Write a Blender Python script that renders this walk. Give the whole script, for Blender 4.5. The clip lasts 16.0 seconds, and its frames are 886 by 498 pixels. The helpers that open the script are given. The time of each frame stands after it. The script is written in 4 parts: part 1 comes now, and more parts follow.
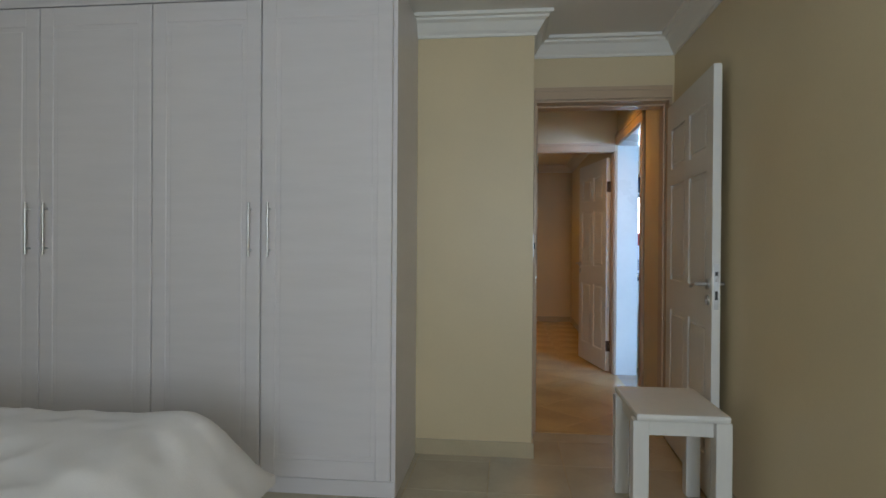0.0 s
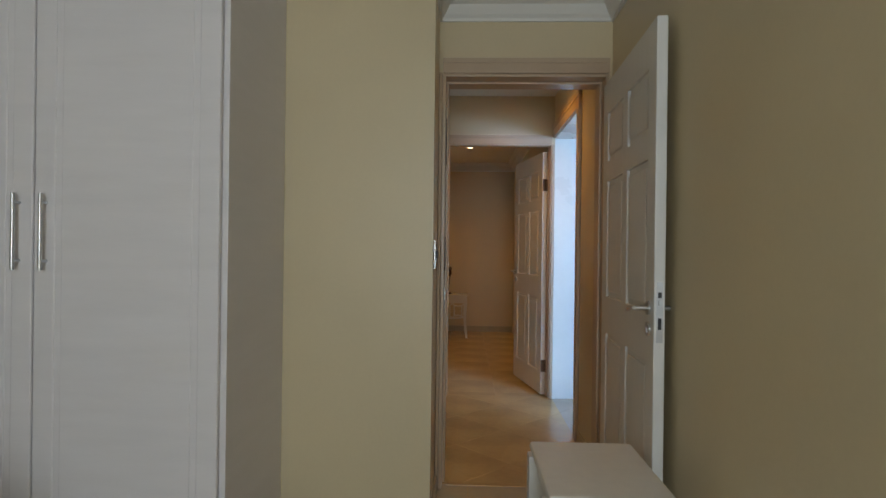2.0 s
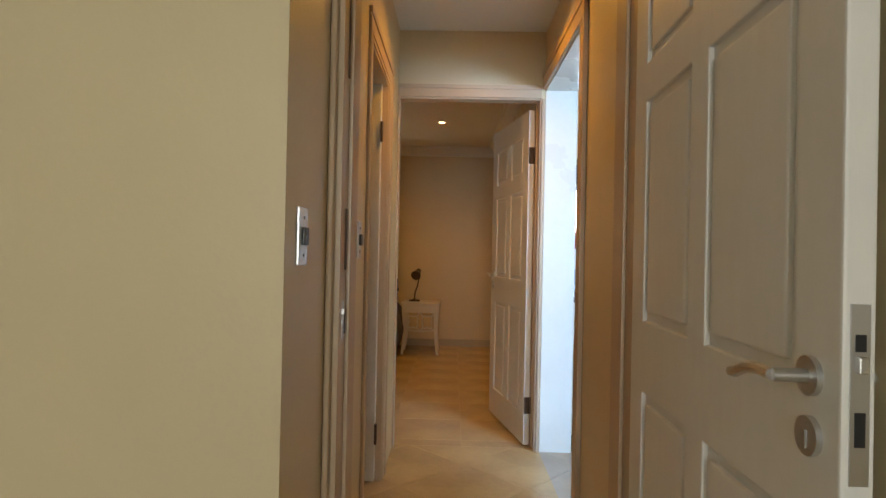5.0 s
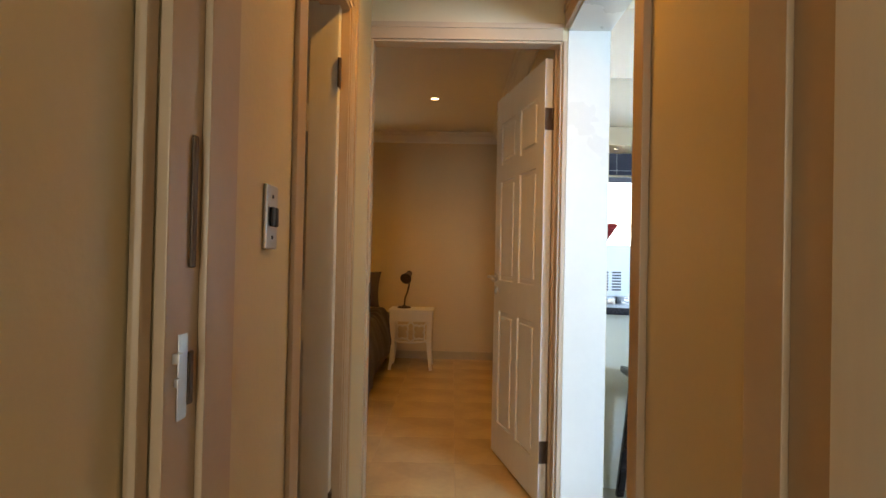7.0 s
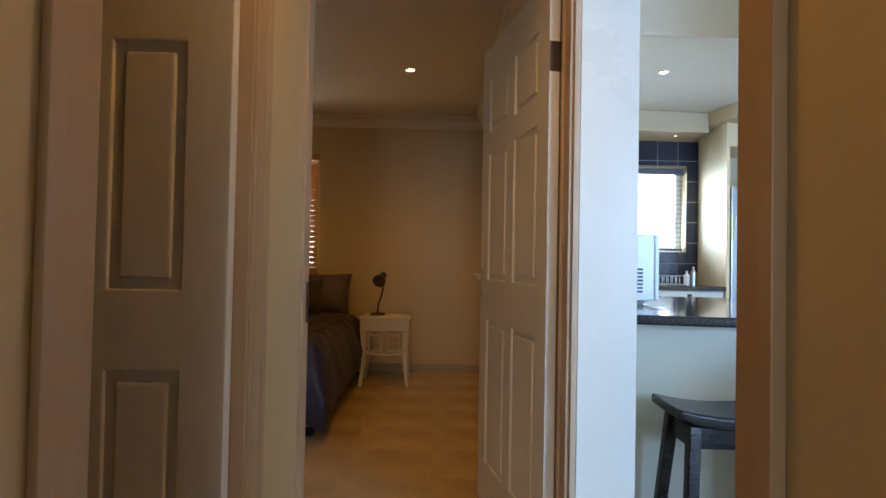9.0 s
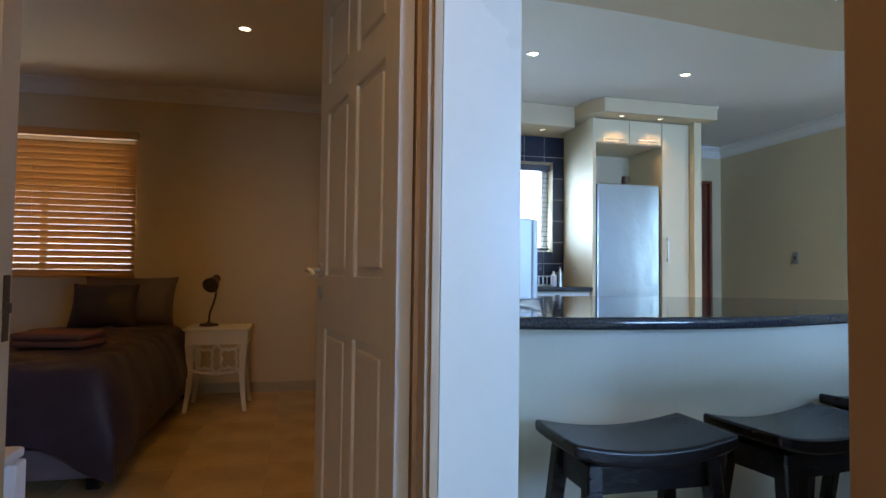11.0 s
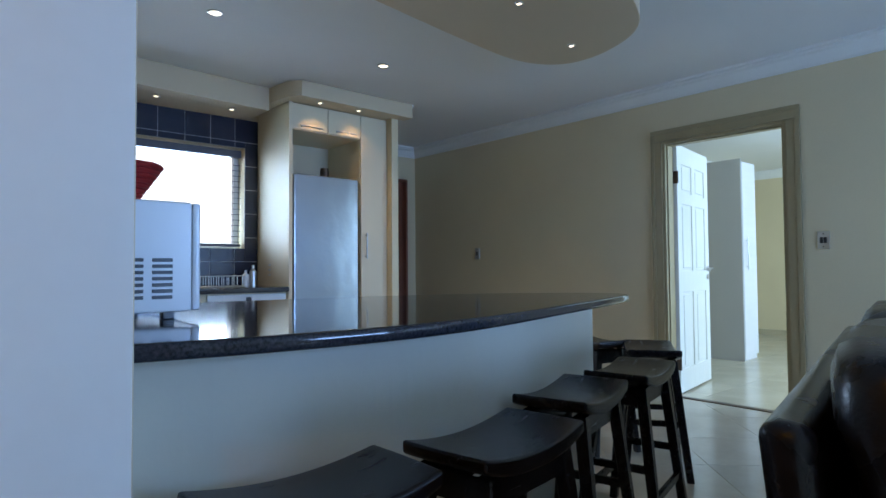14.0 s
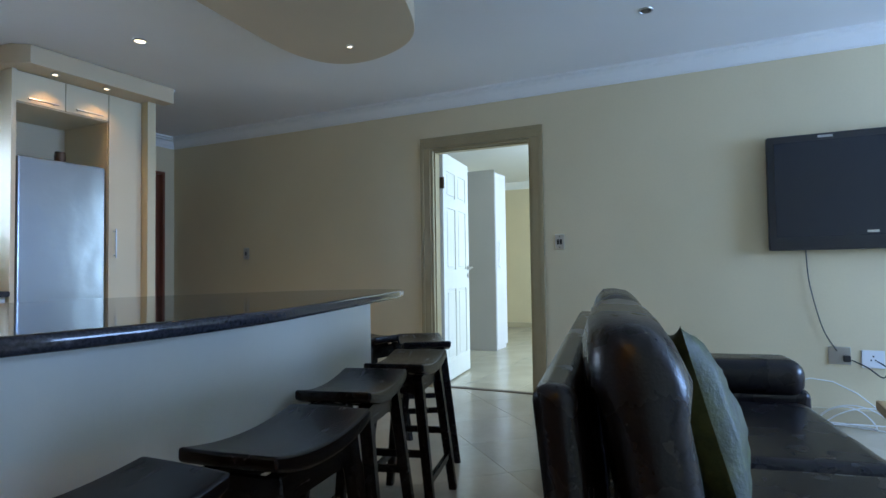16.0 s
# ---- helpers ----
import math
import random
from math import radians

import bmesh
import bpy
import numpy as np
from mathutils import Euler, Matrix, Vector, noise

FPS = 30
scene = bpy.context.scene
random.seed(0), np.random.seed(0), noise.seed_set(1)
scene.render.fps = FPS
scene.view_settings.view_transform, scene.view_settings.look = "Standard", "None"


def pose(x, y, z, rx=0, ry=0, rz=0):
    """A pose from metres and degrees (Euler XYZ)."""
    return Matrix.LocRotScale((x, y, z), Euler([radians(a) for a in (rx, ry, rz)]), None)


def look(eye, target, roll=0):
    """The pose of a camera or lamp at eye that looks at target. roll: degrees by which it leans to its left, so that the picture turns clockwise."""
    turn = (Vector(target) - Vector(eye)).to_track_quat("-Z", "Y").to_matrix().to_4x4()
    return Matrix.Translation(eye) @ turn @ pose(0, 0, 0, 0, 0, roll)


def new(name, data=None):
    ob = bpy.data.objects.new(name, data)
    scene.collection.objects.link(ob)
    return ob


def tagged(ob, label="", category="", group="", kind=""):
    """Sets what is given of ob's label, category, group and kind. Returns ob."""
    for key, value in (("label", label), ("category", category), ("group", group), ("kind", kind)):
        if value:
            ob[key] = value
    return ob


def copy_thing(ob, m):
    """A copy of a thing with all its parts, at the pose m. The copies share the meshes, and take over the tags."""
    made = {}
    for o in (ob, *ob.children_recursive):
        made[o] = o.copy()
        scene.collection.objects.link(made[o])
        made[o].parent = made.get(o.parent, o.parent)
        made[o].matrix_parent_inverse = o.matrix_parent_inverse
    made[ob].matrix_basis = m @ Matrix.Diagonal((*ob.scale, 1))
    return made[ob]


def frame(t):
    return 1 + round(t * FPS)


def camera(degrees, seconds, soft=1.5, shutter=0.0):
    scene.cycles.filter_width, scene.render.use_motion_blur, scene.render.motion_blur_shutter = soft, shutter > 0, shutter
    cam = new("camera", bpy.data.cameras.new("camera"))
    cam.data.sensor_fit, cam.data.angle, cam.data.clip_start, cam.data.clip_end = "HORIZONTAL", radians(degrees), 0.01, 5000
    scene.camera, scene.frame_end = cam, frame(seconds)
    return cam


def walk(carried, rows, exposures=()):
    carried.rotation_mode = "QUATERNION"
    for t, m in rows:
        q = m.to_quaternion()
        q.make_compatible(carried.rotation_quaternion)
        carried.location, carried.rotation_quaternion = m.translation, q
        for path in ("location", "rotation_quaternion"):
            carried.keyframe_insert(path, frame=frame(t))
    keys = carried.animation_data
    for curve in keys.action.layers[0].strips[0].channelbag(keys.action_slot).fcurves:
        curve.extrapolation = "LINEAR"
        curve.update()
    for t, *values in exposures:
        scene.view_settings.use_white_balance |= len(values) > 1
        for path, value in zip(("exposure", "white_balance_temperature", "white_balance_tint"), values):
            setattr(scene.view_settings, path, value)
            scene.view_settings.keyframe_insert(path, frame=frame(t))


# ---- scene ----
cam = camera(73.8, 16.0)
PATH = [
    (0, (0.988, -0.142, 1.182), (0.771, 1.846, 1.174), 0.4),
    (0.5, (1.013, 0.062, 1.195), (0.855, 2.056, 1.193), 0.5),
    (1, (1.091, 0.253, 1.195), (0.976, 2.249, 1.197), 0.6),
    (1.5, (1.207, 0.451, 1.222), (1.118, 2.449, 1.219), 0.7),
    (2, (1.266, 0.626, 1.216), (1.195, 2.625, 1.216), 0.7),
    (2.5, (1.288, 0.816, 1.207), (1.23, 2.815, 1.212), 0.4),
    (3, (1.33, 1.03, 1.197), (1.281, 3.029, 1.205), 0.6),
    (3.5, (1.402, 1.276, 1.204), (1.363, 3.276, 1.212), 0.7),
    (4, (1.457, 1.523, 1.194), (1.42, 3.523, 1.204), 0.9),
    (6.5, (1.492, 2.686, 1.127), (1.458, 4.686, 1.148), 1.3),
    (7, (1.513, 2.899, 1.127), (1.479, 4.899, 1.151), 1.2),
    (7.5, (1.501, 3.096, 1.121), (1.473, 5.095, 1.143), 1.3),
    (8, (1.496, 3.254, 1.114), (1.472, 5.254, 1.139), 1.2),
    (10.5, (1.704, 4.151, 1.016), (1.977, 6.131, 1.092), 0.9),
    (11, (1.709, 4.225, 1.018), (2.166, 6.171, 1.093), 0.7),
    (11.5, (1.723, 4.312, 1.034), (2.431, 6.181, 1.108), 0.3),
    (12, (1.752, 4.368, 1.03), (2.622, 6.168, 1.106), 0.1),
    (12.5, (1.834, 4.447, 1.02), (2.802, 6.195, 1.098), 0.0),
    (13, (1.914, 4.512, 1.018), (2.96, 6.215, 1.093), -0.1),
    (13.5, (1.928, 4.547, 1.007), (3.109, 6.159, 1.082), -0.2),
    (14, (1.965, 4.579, 1.027), (3.285, 6.081, 1.095), -0.4),
    (14.5, (1.943, 4.585, 1.027), (3.436, 5.913, 1.093), -0.5),
    (15, (1.9, 4.605, 1.011), (3.537, 5.752, 1.08), -0.7),
    (15.5, (1.914, 4.615, 0.997), (3.642, 5.619, 1.071), -0.7),
    (16, (1.933, 4.621, 0.996), (3.723, 5.511, 1.067), -0.8),
]
# seconds, stops, white balance
EXPOSURES = [
    (0.0, -0.70, 6150, 10), (2.0, -0.65, 6400, 10), (4.0, -0.25, 6550, 10), (6.5, -0.08, 8700, 13), (8.2, -0.28, 7900, 11),
    (10.4, -1.0, 6300, 11), (12.0, -1.0, 6250, 11), (13.0, -1.3, 5950, 12), (14.0, -1.6, 6100, 15), (15.0, -1.7, 6300, 16), (16.0, -1.5, 6450, 16),
]

walk(cam, [(t, look(eye, target, roll)) for t, eye, target, roll in PATH], exposures=EXPOSURES)

# ---- light ----
YN_OUT = 9.48
world = bpy.data.worlds.new("sky")
scene.world = world
world.use_nodes = True
wn = world.node_tree.nodes
sky = wn.new("ShaderNodeTexSky")
sky.sky_type = "NISHITA"
sky.sun_disc = False
sky.sun_elevation, sky.sun_rotation = radians(48), radians(150)
wn["Background"].inputs[1].default_value = 0.12
world.node_tree.links.new(sky.outputs[0], wn["Background"].inputs[0])


def lamp_area(name, eye, target, w, h, watts, col):
    d = bpy.data.lights.new(name, "AREA")
    d.shape, d.size, d.size_y, d.energy, d.color = "RECTANGLE", w, h, watts, col
    ob = new(name, d)
    ob.matrix_world = look(eye, target)
    return ob


def lamp_spot(name, eye, watts, col, angle=120, radius=0.03):
    d = bpy.data.lights.new(name, "SPOT")
    d.energy, d.color, d.spot_size, d.spot_blend, d.shadow_soft_size = watts, col, radians(angle), 0.8, radius
    ob = new(name, d)
    ob.matrix_world = look(eye, (eye[0], eye[1] + 0.001, eye[2] - 1))
    return ob


SUN = bpy.data.lights.new("sun", "SUN")
SUN.energy, SUN.angle, SUN.color = 3.0, radians(0.5), (1, 0.95, 0.88)
new("sun", SUN).matrix_world = look((0, 0, 10), (0 - 2.0, 4.0, 10 - 5.2))

COOL = (0.30, 0.545, 1.0)
WARM = (1.0, 0.46, 0.05)
lamp_area("window_light_bedroom", (1.3, -2.25, 1.45), (1.15, 0, 2.0), 1.05, 1.15, 82, (0.80, 0.92, 1.0))
lamp_area("window_light_living", (5.1, 1.05, 1.45), (4.6, 4, 1.2), 1.9, 1.0, 460, COOL)
lamp_area("window_light_kitchen", (3.3, YN_OUT, 1.65), (3.3, 6, 1.3), 1.15, 0.75, 120, (0.5, 0.74, 1.0))
lamp_area("window_light_second_bedroom", (-0.3, YN_OUT, 1.5), (-0.3, 6, 1.3), 1.25, 1.0, 9, (1.0, 0.80, 0.50))
lamp_area("window_light_guest", (8.4, 4.28, 1.4), (8.4, 7, 1.1), 2.4, 1.6, 380, (0.50, 0.78, 1.0))
lamp_spot("downlight_corridor", (1.60, 4.75, 2.46), 32, WARM, 150)
lamp_spot("downlight_second_bedroom", (1.33, 7.95, 2.46), 31, WARM, 150)
lamp_spot("downlight_second_bedroom_b", (0.0, 7.0, 2.46), 14, WARM, 150)
for lx, ly in ((3.17, 7.88), (4.40, 7.98)):
    lamp_spot("downlight_kitchen", (lx, ly, 2.46), 42, (1, 0.72, 0.42), 130)
for lx, ly in ((4.17, 6.50), (4.83, 6.67)):
    lamp_spot("downlight_bar", (lx, ly, 2.33), 6, (1, 0.65, 0.3), 110)
for lx in (4.30, 4.66):
    lamp_spot("downlight_cabinet", (lx, 8.70, 2.33), 9.0, (1, 0.6, 0.22), 110, 0.015)
for lx in (3.2, 3.75):
    lamp_spot("downlight_sink", (lx, 9.1, 2.27), 5.0, (1, 0.6, 0.22), 110, 0.015)


# ---- materials ----
def mat(name, col, rough=0.6, metal=0.0, vary=0.08, scale=3.0, bump=0.05, fine=120.0, spec=0.5, stretch=(1, 1, 1), objvar=0.0):
    m = bpy.data.materials.new(name)
    m.use_nodes = True
    nt = m.node_tree
    n, l = nt.nodes, nt.links
    b = n["Principled BSDF"]
    b.inputs["Roughness"].default_value = rough
    b.inputs["Metallic"].default_value = metal
    b.inputs["Specular IOR Level"].default_value = spec
    co = n.new("ShaderNodeTexCoord")
    mp = n.new("ShaderNodeMapping")
    mp.inputs["Scale"].default_value = stretch
    l.new(co.outputs["Object"], mp.inputs["Vector"])
    big = n.new("ShaderNodeTexNoise")
    big.inputs["Scale"].default_value = scale
    big.inputs["Detail"].default_value = 5
    l.new(mp.outputs[0], big.inputs["Vector"])
    sm = n.new("ShaderNodeTexNoise")
    sm.inputs["Scale"].default_value = fine
    sm.inputs["Detail"].default_value = 3
    l.new(mp.outputs[0], sm.inputs["Vector"])
    mix = n.new("ShaderNodeMix")
    mix.data_type = "RGBA"
    mix.inputs["A"].default_value = (*[c * (1 - vary) for c in col], 1)
    mix.inputs["B"].default_value = (*[min(1, c * (1 + vary)) for c in col], 1)
    add = n.new("ShaderNodeMath")
    add.operation = "MULTIPLY_ADD"
    add.inputs[1].default_value = 0.25
    l.new(sm.outputs["Fac"], add.inputs[0])
    l.new(big.outputs["Fac"], add.inputs[2])
    last = add.outputs[0]
    if objvar:
        oi = n.new("ShaderNodeObjectInfo")
        a2 = n.new("ShaderNodeMath")
        a2.operation = "MULTIPLY_ADD"
        a2.inputs[1].default_value = objvar
        l.new(oi.outputs["Random"], a2.inputs[0])
        l.new(last, a2.inputs[2])
        last = a2.outputs[0]
    ramp = n.new("ShaderNodeMapRange")
    ramp.inputs["From Min"].default_value = 0.35
    ramp.inputs["From Max"].default_value = 0.9 + objvar
    l.new(last, ramp.inputs["Value"])
    l.new(ramp.outputs[0], mix.inputs["Factor"])
    l.new(mix.outputs["Result"], b.inputs["Base Color"])
    rr = n.new("ShaderNodeMapRange")
    rr.inputs["To Min"].default_value = max(0.02, rough * 0.85)
    rr.inputs["To Max"].default_value = min(1, rough * 1.15)
    l.new(big.outputs["Fac"], rr.inputs["Value"])
    l.new(rr.outputs[0], b.inputs["Roughness"])
    if bump:
        bp = n.new("ShaderNodeBump")
        bp.inputs["Strength"].default_value = bump
        bp.inputs["Distance"].default_value = 0.01
        l.new(sm.outputs["Fac"], bp.inputs["Height"])
        l.new(bp.outputs[0], b.inputs["Normal"])
    return m


def glow(name, col, power):
    m = bpy.data.materials.new(name)
    m.use_nodes = True
    b = m.node_tree.nodes["Principled BSDF"]
    b.inputs["Base Color"].default_value = (*col, 1)
    b.inputs["Emission Color"].default_value = (*col, 1)
    b.inputs["Emission Strength"].default_value = power
    return m


PAINT = mat("cream_wall_paint", (0.69, 0.575, 0.37), 0.42, vary=0.05, scale=1.6, bump=0.06, fine=60)
SILL = mat("cream_satin_paint", (0.74, 0.71, 0.60), 0.30, vary=0.03, scale=2, bump=0.03, fine=50)
WHITE = mat("white_ceiling_paint", (0.80, 0.79, 0.76), 0.7, vary=0.03, scale=1.2, bump=0.03)
CORNICE = mat("white_plaster_cornice", (0.82, 0.81, 0.77), 0.6, vary=0.03, scale=4, bump=0.03)
DOORW = mat("white_gloss_door_paint", (0.78, 0.76, 0.72), 0.45, vary=0.03, scale=5, bump=0.03, fine=40, stretch=(6, 6, 1))
TRIM = mat("cream_gloss_trim", (0.54, 0.40, 0.27), 0.35, vary=0.06, scale=5, bump=0.03, fine=40)
KHAKI = mat("khaki_brown_trim", (0.36, 0.28, 0.15), 0.4, vary=0.08, scale=5, bump=0.03, fine=40)
WARD = mat("white_wrapped_board", (0.75, 0.715, 0.725), 0.38, vary=0.03, scale=3, bump=0.05, fine=30, stretch=(1, 1, 8))
SKIRT = mat("beige_tile_skirting", (0.50, 0.42, 0.28), 0.35, vary=0.1, scale=6)
TILE = mat("cream_ceramic_tile", (0.58, 0.43, 0.22), 0.22, vary=0.26, scale=2.4, bump=0.03, fine=25, objvar=0.08)
TILEG = mat("pale_ceramic_tile", (0.50, 0.44, 0.34), 0.2, vary=0.18, scale=2.4, bump=0.03, fine=25, objvar=0.2)
GROUT = mat("beige_grout", (0.50, 0.38, 0.21), 0.9, vary=0.1, scale=20)
STEEL = mat("brushed_steel", (0.60, 0.60, 0.60), 0.32, 1.0, vary=0.06, scale=20, bump=0.02)
FRIDGE = mat("grey_metallic_fridge", (0.36, 0.40, 0.44), 0.22, 0.6, vary=0.05, scale=3, bump=0.5, fine=4)
BROWNM = mat("dark_bronze_metal", (0.10, 0.065, 0.045), 0.5, 0.6, vary=0.2, scale=30)
BLACKP = mat("black_plastic", (0.02, 0.02, 0.022), 0.35, vary=0.1, scale=30, bump=0.02)
SCREEN = mat("black_glass_screen", (0.016, 0.019, 0.026), 0.22, vary=0.05, scale=2, bump=0)
DARKWOOD = mat("dark_espresso_wood", (0.012, 0.009, 0.009), 0.26, vary=0.3, scale=4, bump=0.08, fine=40, stretch=(2, 12, 12), spec=0.36)
REDWOOD = mat("red_brown_wood", (0.22, 0.065, 0.03), 0.4, vary=0.2, scale=4, bump=0.06, fine=40, stretch=(12, 12, 1))
OAK = mat("oak_wood", (0.40, 0.23, 0.10), 0.45, vary=0.2, scale=4, bump=0.06, fine=40, stretch=(1, 12, 12))
BLINDW = mat("honey_wood_slat", (0.55, 0.36, 0.16), 0.45, vary=0.12, scale=4, bump=0.05, stretch=(1, 12, 12))
BLINDD = mat("dark_wood_slat", (0.05, 0.05, 0.07), 0.4, vary=0.12, scale=4, bump=0.05, stretch=(1, 12, 12))
GRANITE = mat("black_granite", (0.03, 0.032, 0.04), 0.09, vary=0.8, scale=140, bump=0.0, fine=400)
NAVY = mat("navy_glazed_tile", (0.018, 0.022, 0.045), 0.15, vary=0.25, scale=6, bump=0.02, objvar=0.3)
GROUTW = mat("pale_grout", (0.50, 0.50, 0.52), 0.9, vary=0.05, scale=20)
LEATHER = mat("dark_brown_leather", (0.011, 0.009, 0.011), 0.27, vary=0.25, scale=6, bump=0.10, fine=150, spec=0.35)
LINEN = mat("white_cotton", (0.82, 0.79, 0.78), 0.9, vary=0.04, scale=4, bump=0.15, fine=250)
BEDDARK = mat("dark_plum_satin", (0.032, 0.021, 0.030), 0.45, vary=0.25, scale=9, bump=0.15, fine=80)
PILLOWG = mat("grey_plum_satin", (0.12, 0.09, 0.10), 0.5, vary=0.2, scale=6, bump=0.1, fine=100)
TOWEL = mat("brown_towelling", (0.17, 0.06, 0.03), 0.95, vary=0.15, scale=10, bump=0.5, fine=200)
BASEFAB = mat("brown_base_fabric", (0.16, 0.12, 0.115), 0.8, vary=0.15, scale=10, bump=0.2, fine=200)
GREENC = mat("green_gold_brocade", (0.055, 0.065, 0.018), 0.55, vary=0.7, scale=14, bump=0.2, fine=90)
APPL = mat("white_enamel", (0.78, 0.79, 0.80), 0.25, vary=0.02, scale=3, bump=0.0)
RED = mat("red_wicker", (0.33, 0.02, 0.02), 0.5, vary=0.2, scale=30, bump=0.2)
CUPB = mat("cream_kitchen_board", (0.72, 0.62, 0.44), 0.5, vary=0.03, scale=3, bump=0.02)
BULK = mat("khaki_bulkhead_paint", (0.62, 0.50, 0.34), 0.5, vary=0.04, scale=2, bump=0.03)
BULB = glow("lit_lamp", (1.0, 0.80, 0.5), 14)
REVEAL = mat("white_satin_paint", (0.78, 0.77, 0.70), 0.28, vary=0.05, scale=2.5, bump=0.04, fine=30)
HAZE = glow("bright_daylight", (0.92, 0.96, 1.0), 5.0)
_t = BLINDW.node_tree
_tr = _t.nodes.new("ShaderNodeBsdfTranslucent")
_tr.inputs[0].default_value = (0.75, 0.45, 0.16, 1)
_mx = _t.nodes.new("ShaderNodeMixShader")
_mx.inputs[0].default_value = 0.32
_t.links.new(_t.nodes["Principled BSDF"].outputs[0], _mx.inputs[1])
_t.links.new(_tr.outputs[0], _mx.inputs[2])
_t.links.new(_mx.outputs[0], _t.nodes["Material Output"].inputs[0])
# grey version of the white wardrobe board, shade put into the colour
SHADEB = mat("shaded_white_board", (0.42, 0.41, 0.41), 0.5, vary=0.03, scale=3)
GROUND = mat("dry_paving", (0.30, 0.27, 0.22), 0.9, vary=0.2, scale=0.7)
GLASS = bpy.data.materials.new("window_glass")
GLASS.use_nodes = True
_g = GLASS.node_tree.nodes["Principled BSDF"]
_g.inputs["Base Color"].default_value = (1, 1, 1, 1)
_g.inputs["Transmission Weight"].default_value = 1
_g.inputs["Roughness"].default_value = 0.0
_g.inputs["IOR"].default_value = 1.45


# ---- building blocks ----
def add_box(bm, lo, hi, bevel=0.0, seg=2, turn=None):
    c = [(a + b) / 2 for a, b in zip(lo, hi)]
    s = [abs(b - a) for a, b in zip(lo, hi)]
    t = bmesh.new()
    bmesh.ops.create_cube(t, size=1, matrix=Matrix.Translation(c) @ Matrix.Diagonal((*s, 1)))
    if bevel:
        bmesh.ops.bevel(t, geom=t.edges[:], offset=min(bevel, min(s) * 0.45), segments=seg, profile=0.5, affect="EDGES")
    if turn is not None:
        bmesh.ops.transform(t, matrix=turn, verts=t.verts)
    me = bpy.data.meshes.new("t")
    t.to_mesh(me)
    t.free()
    bm.from_mesh(me)
    bpy.data.meshes.remove(me)


def add_cyl(bm, a, b, r, r2=None, seg=12):
    a, b = Vector(a), Vector(b)
    m = Matrix.Translation((a + b) / 2) @ (b - a).to_track_quat("Z", "Y").to_matrix().to_4x4()
    bmesh.ops.create_cone(bm, cap_ends=True, segments=seg, radius1=r, radius2=r if r2 is None else r2, depth=(b - a).length, matrix=m)


def add_tube(bm, pts, r, closed=False, seg=8):
    pts = [Vector(p) for p in pts]
    n = len(pts)
    rings = []
    for i, p in enumerate(pts):
        q = pts[(i + 1) % n] if closed or i < n - 1 else p
        o = pts[i - 1] if closed or i > 0 else p
        quat = (q - o).to_track_quat("Z", "Y")
        rings.append([bm.verts.new(p + quat @ Vector((r * math.cos(k * 2 * math.pi / seg), r * math.sin(k * 2 * math.pi / seg), 0))) for k in range(seg)])
    for i in range(n if closed else n - 1):
        a, b = rings[i], rings[(i + 1) % n]
        for k in range(seg):
            bm.faces.new((a[k], a[(k + 1) % seg], b[(k + 1) % seg], b[k]))
    if not closed:
        bm.faces.new(rings[0][::-1])
        bm.faces.new(rings[-1])


def add_prism(bm, outline, z0, z1, bevel=0.0, seg=3):
    t = bmesh.new()
    lo = [t.verts.new((x, y, z0)) for x, y in outline]
    hi = [t.verts.new((x, y, z1)) for x, y in outline]
    t.faces.new(lo[::-1])
    t.faces.new(hi)
    rim = []
    for i in range(len(lo)):
        j = (i + 1) % len(lo)
        t.faces.new((lo[i], lo[j], hi[j], hi[i]))
    bmesh.ops.recalc_face_normals(t, faces=t.faces)
    if bevel:
        rim = [e for e in t.edges if abs(e.verts[0].co.z - e.verts[1].co.z) < 1e-6]
        bmesh.ops.bevel(t, geom=rim, offset=bevel, segments=seg, profile=0.5, affect="EDGES")
    me = bpy.data.meshes.new("t")
    t.to_mesh(me)
    t.free()
    bm.from_mesh(me)
    bpy.data.meshes.remove(me)


def done(name, bm, material, parent=None, smooth=False, m=None, flat=True):
    bmesh.ops.recalc_face_normals(bm, faces=bm.faces)
    me = bpy.data.meshes.new(name)
    bm.to_mesh(me)
    bm.free()
    me.materials.append(material)
    if smooth:
        for p in me.polygons:
            p.use_smooth = True
        me.set_sharp_from_angle(angle=radians(40))
    ob = new(name, me)
    if smooth and flat:
        w = ob.modifiers.new("weighted_normals", "WEIGHTED_NORMAL")
        w.weight, w.keep_sharp = 90, True
    if parent is not None:
        ob.parent = parent
    if m is not None:
        ob.matrix_basis = m
    return ob


def boxes(name, material, parts, bevel=0.004, parent=None, m=None, smooth=True):
    bm = bmesh.new()
    for lo, hi in parts:
        add_box(bm, lo, hi, bevel)
    return done(name, bm, material, parent, smooth, m)


def each(name, material, parts, bevel, parent):
    for p in parts:
        boxes(name, material, [p], bevel, parent)


def empty(name, m, label, category, group=""):
    ob = new(name)
    ob.empty_display_size = 0.1
    ob.matrix_basis = m
    return tagged(ob, label, category, group)


def setting(ob, label="", category=""):
    return tagged(ob, label, category, kind="structure")


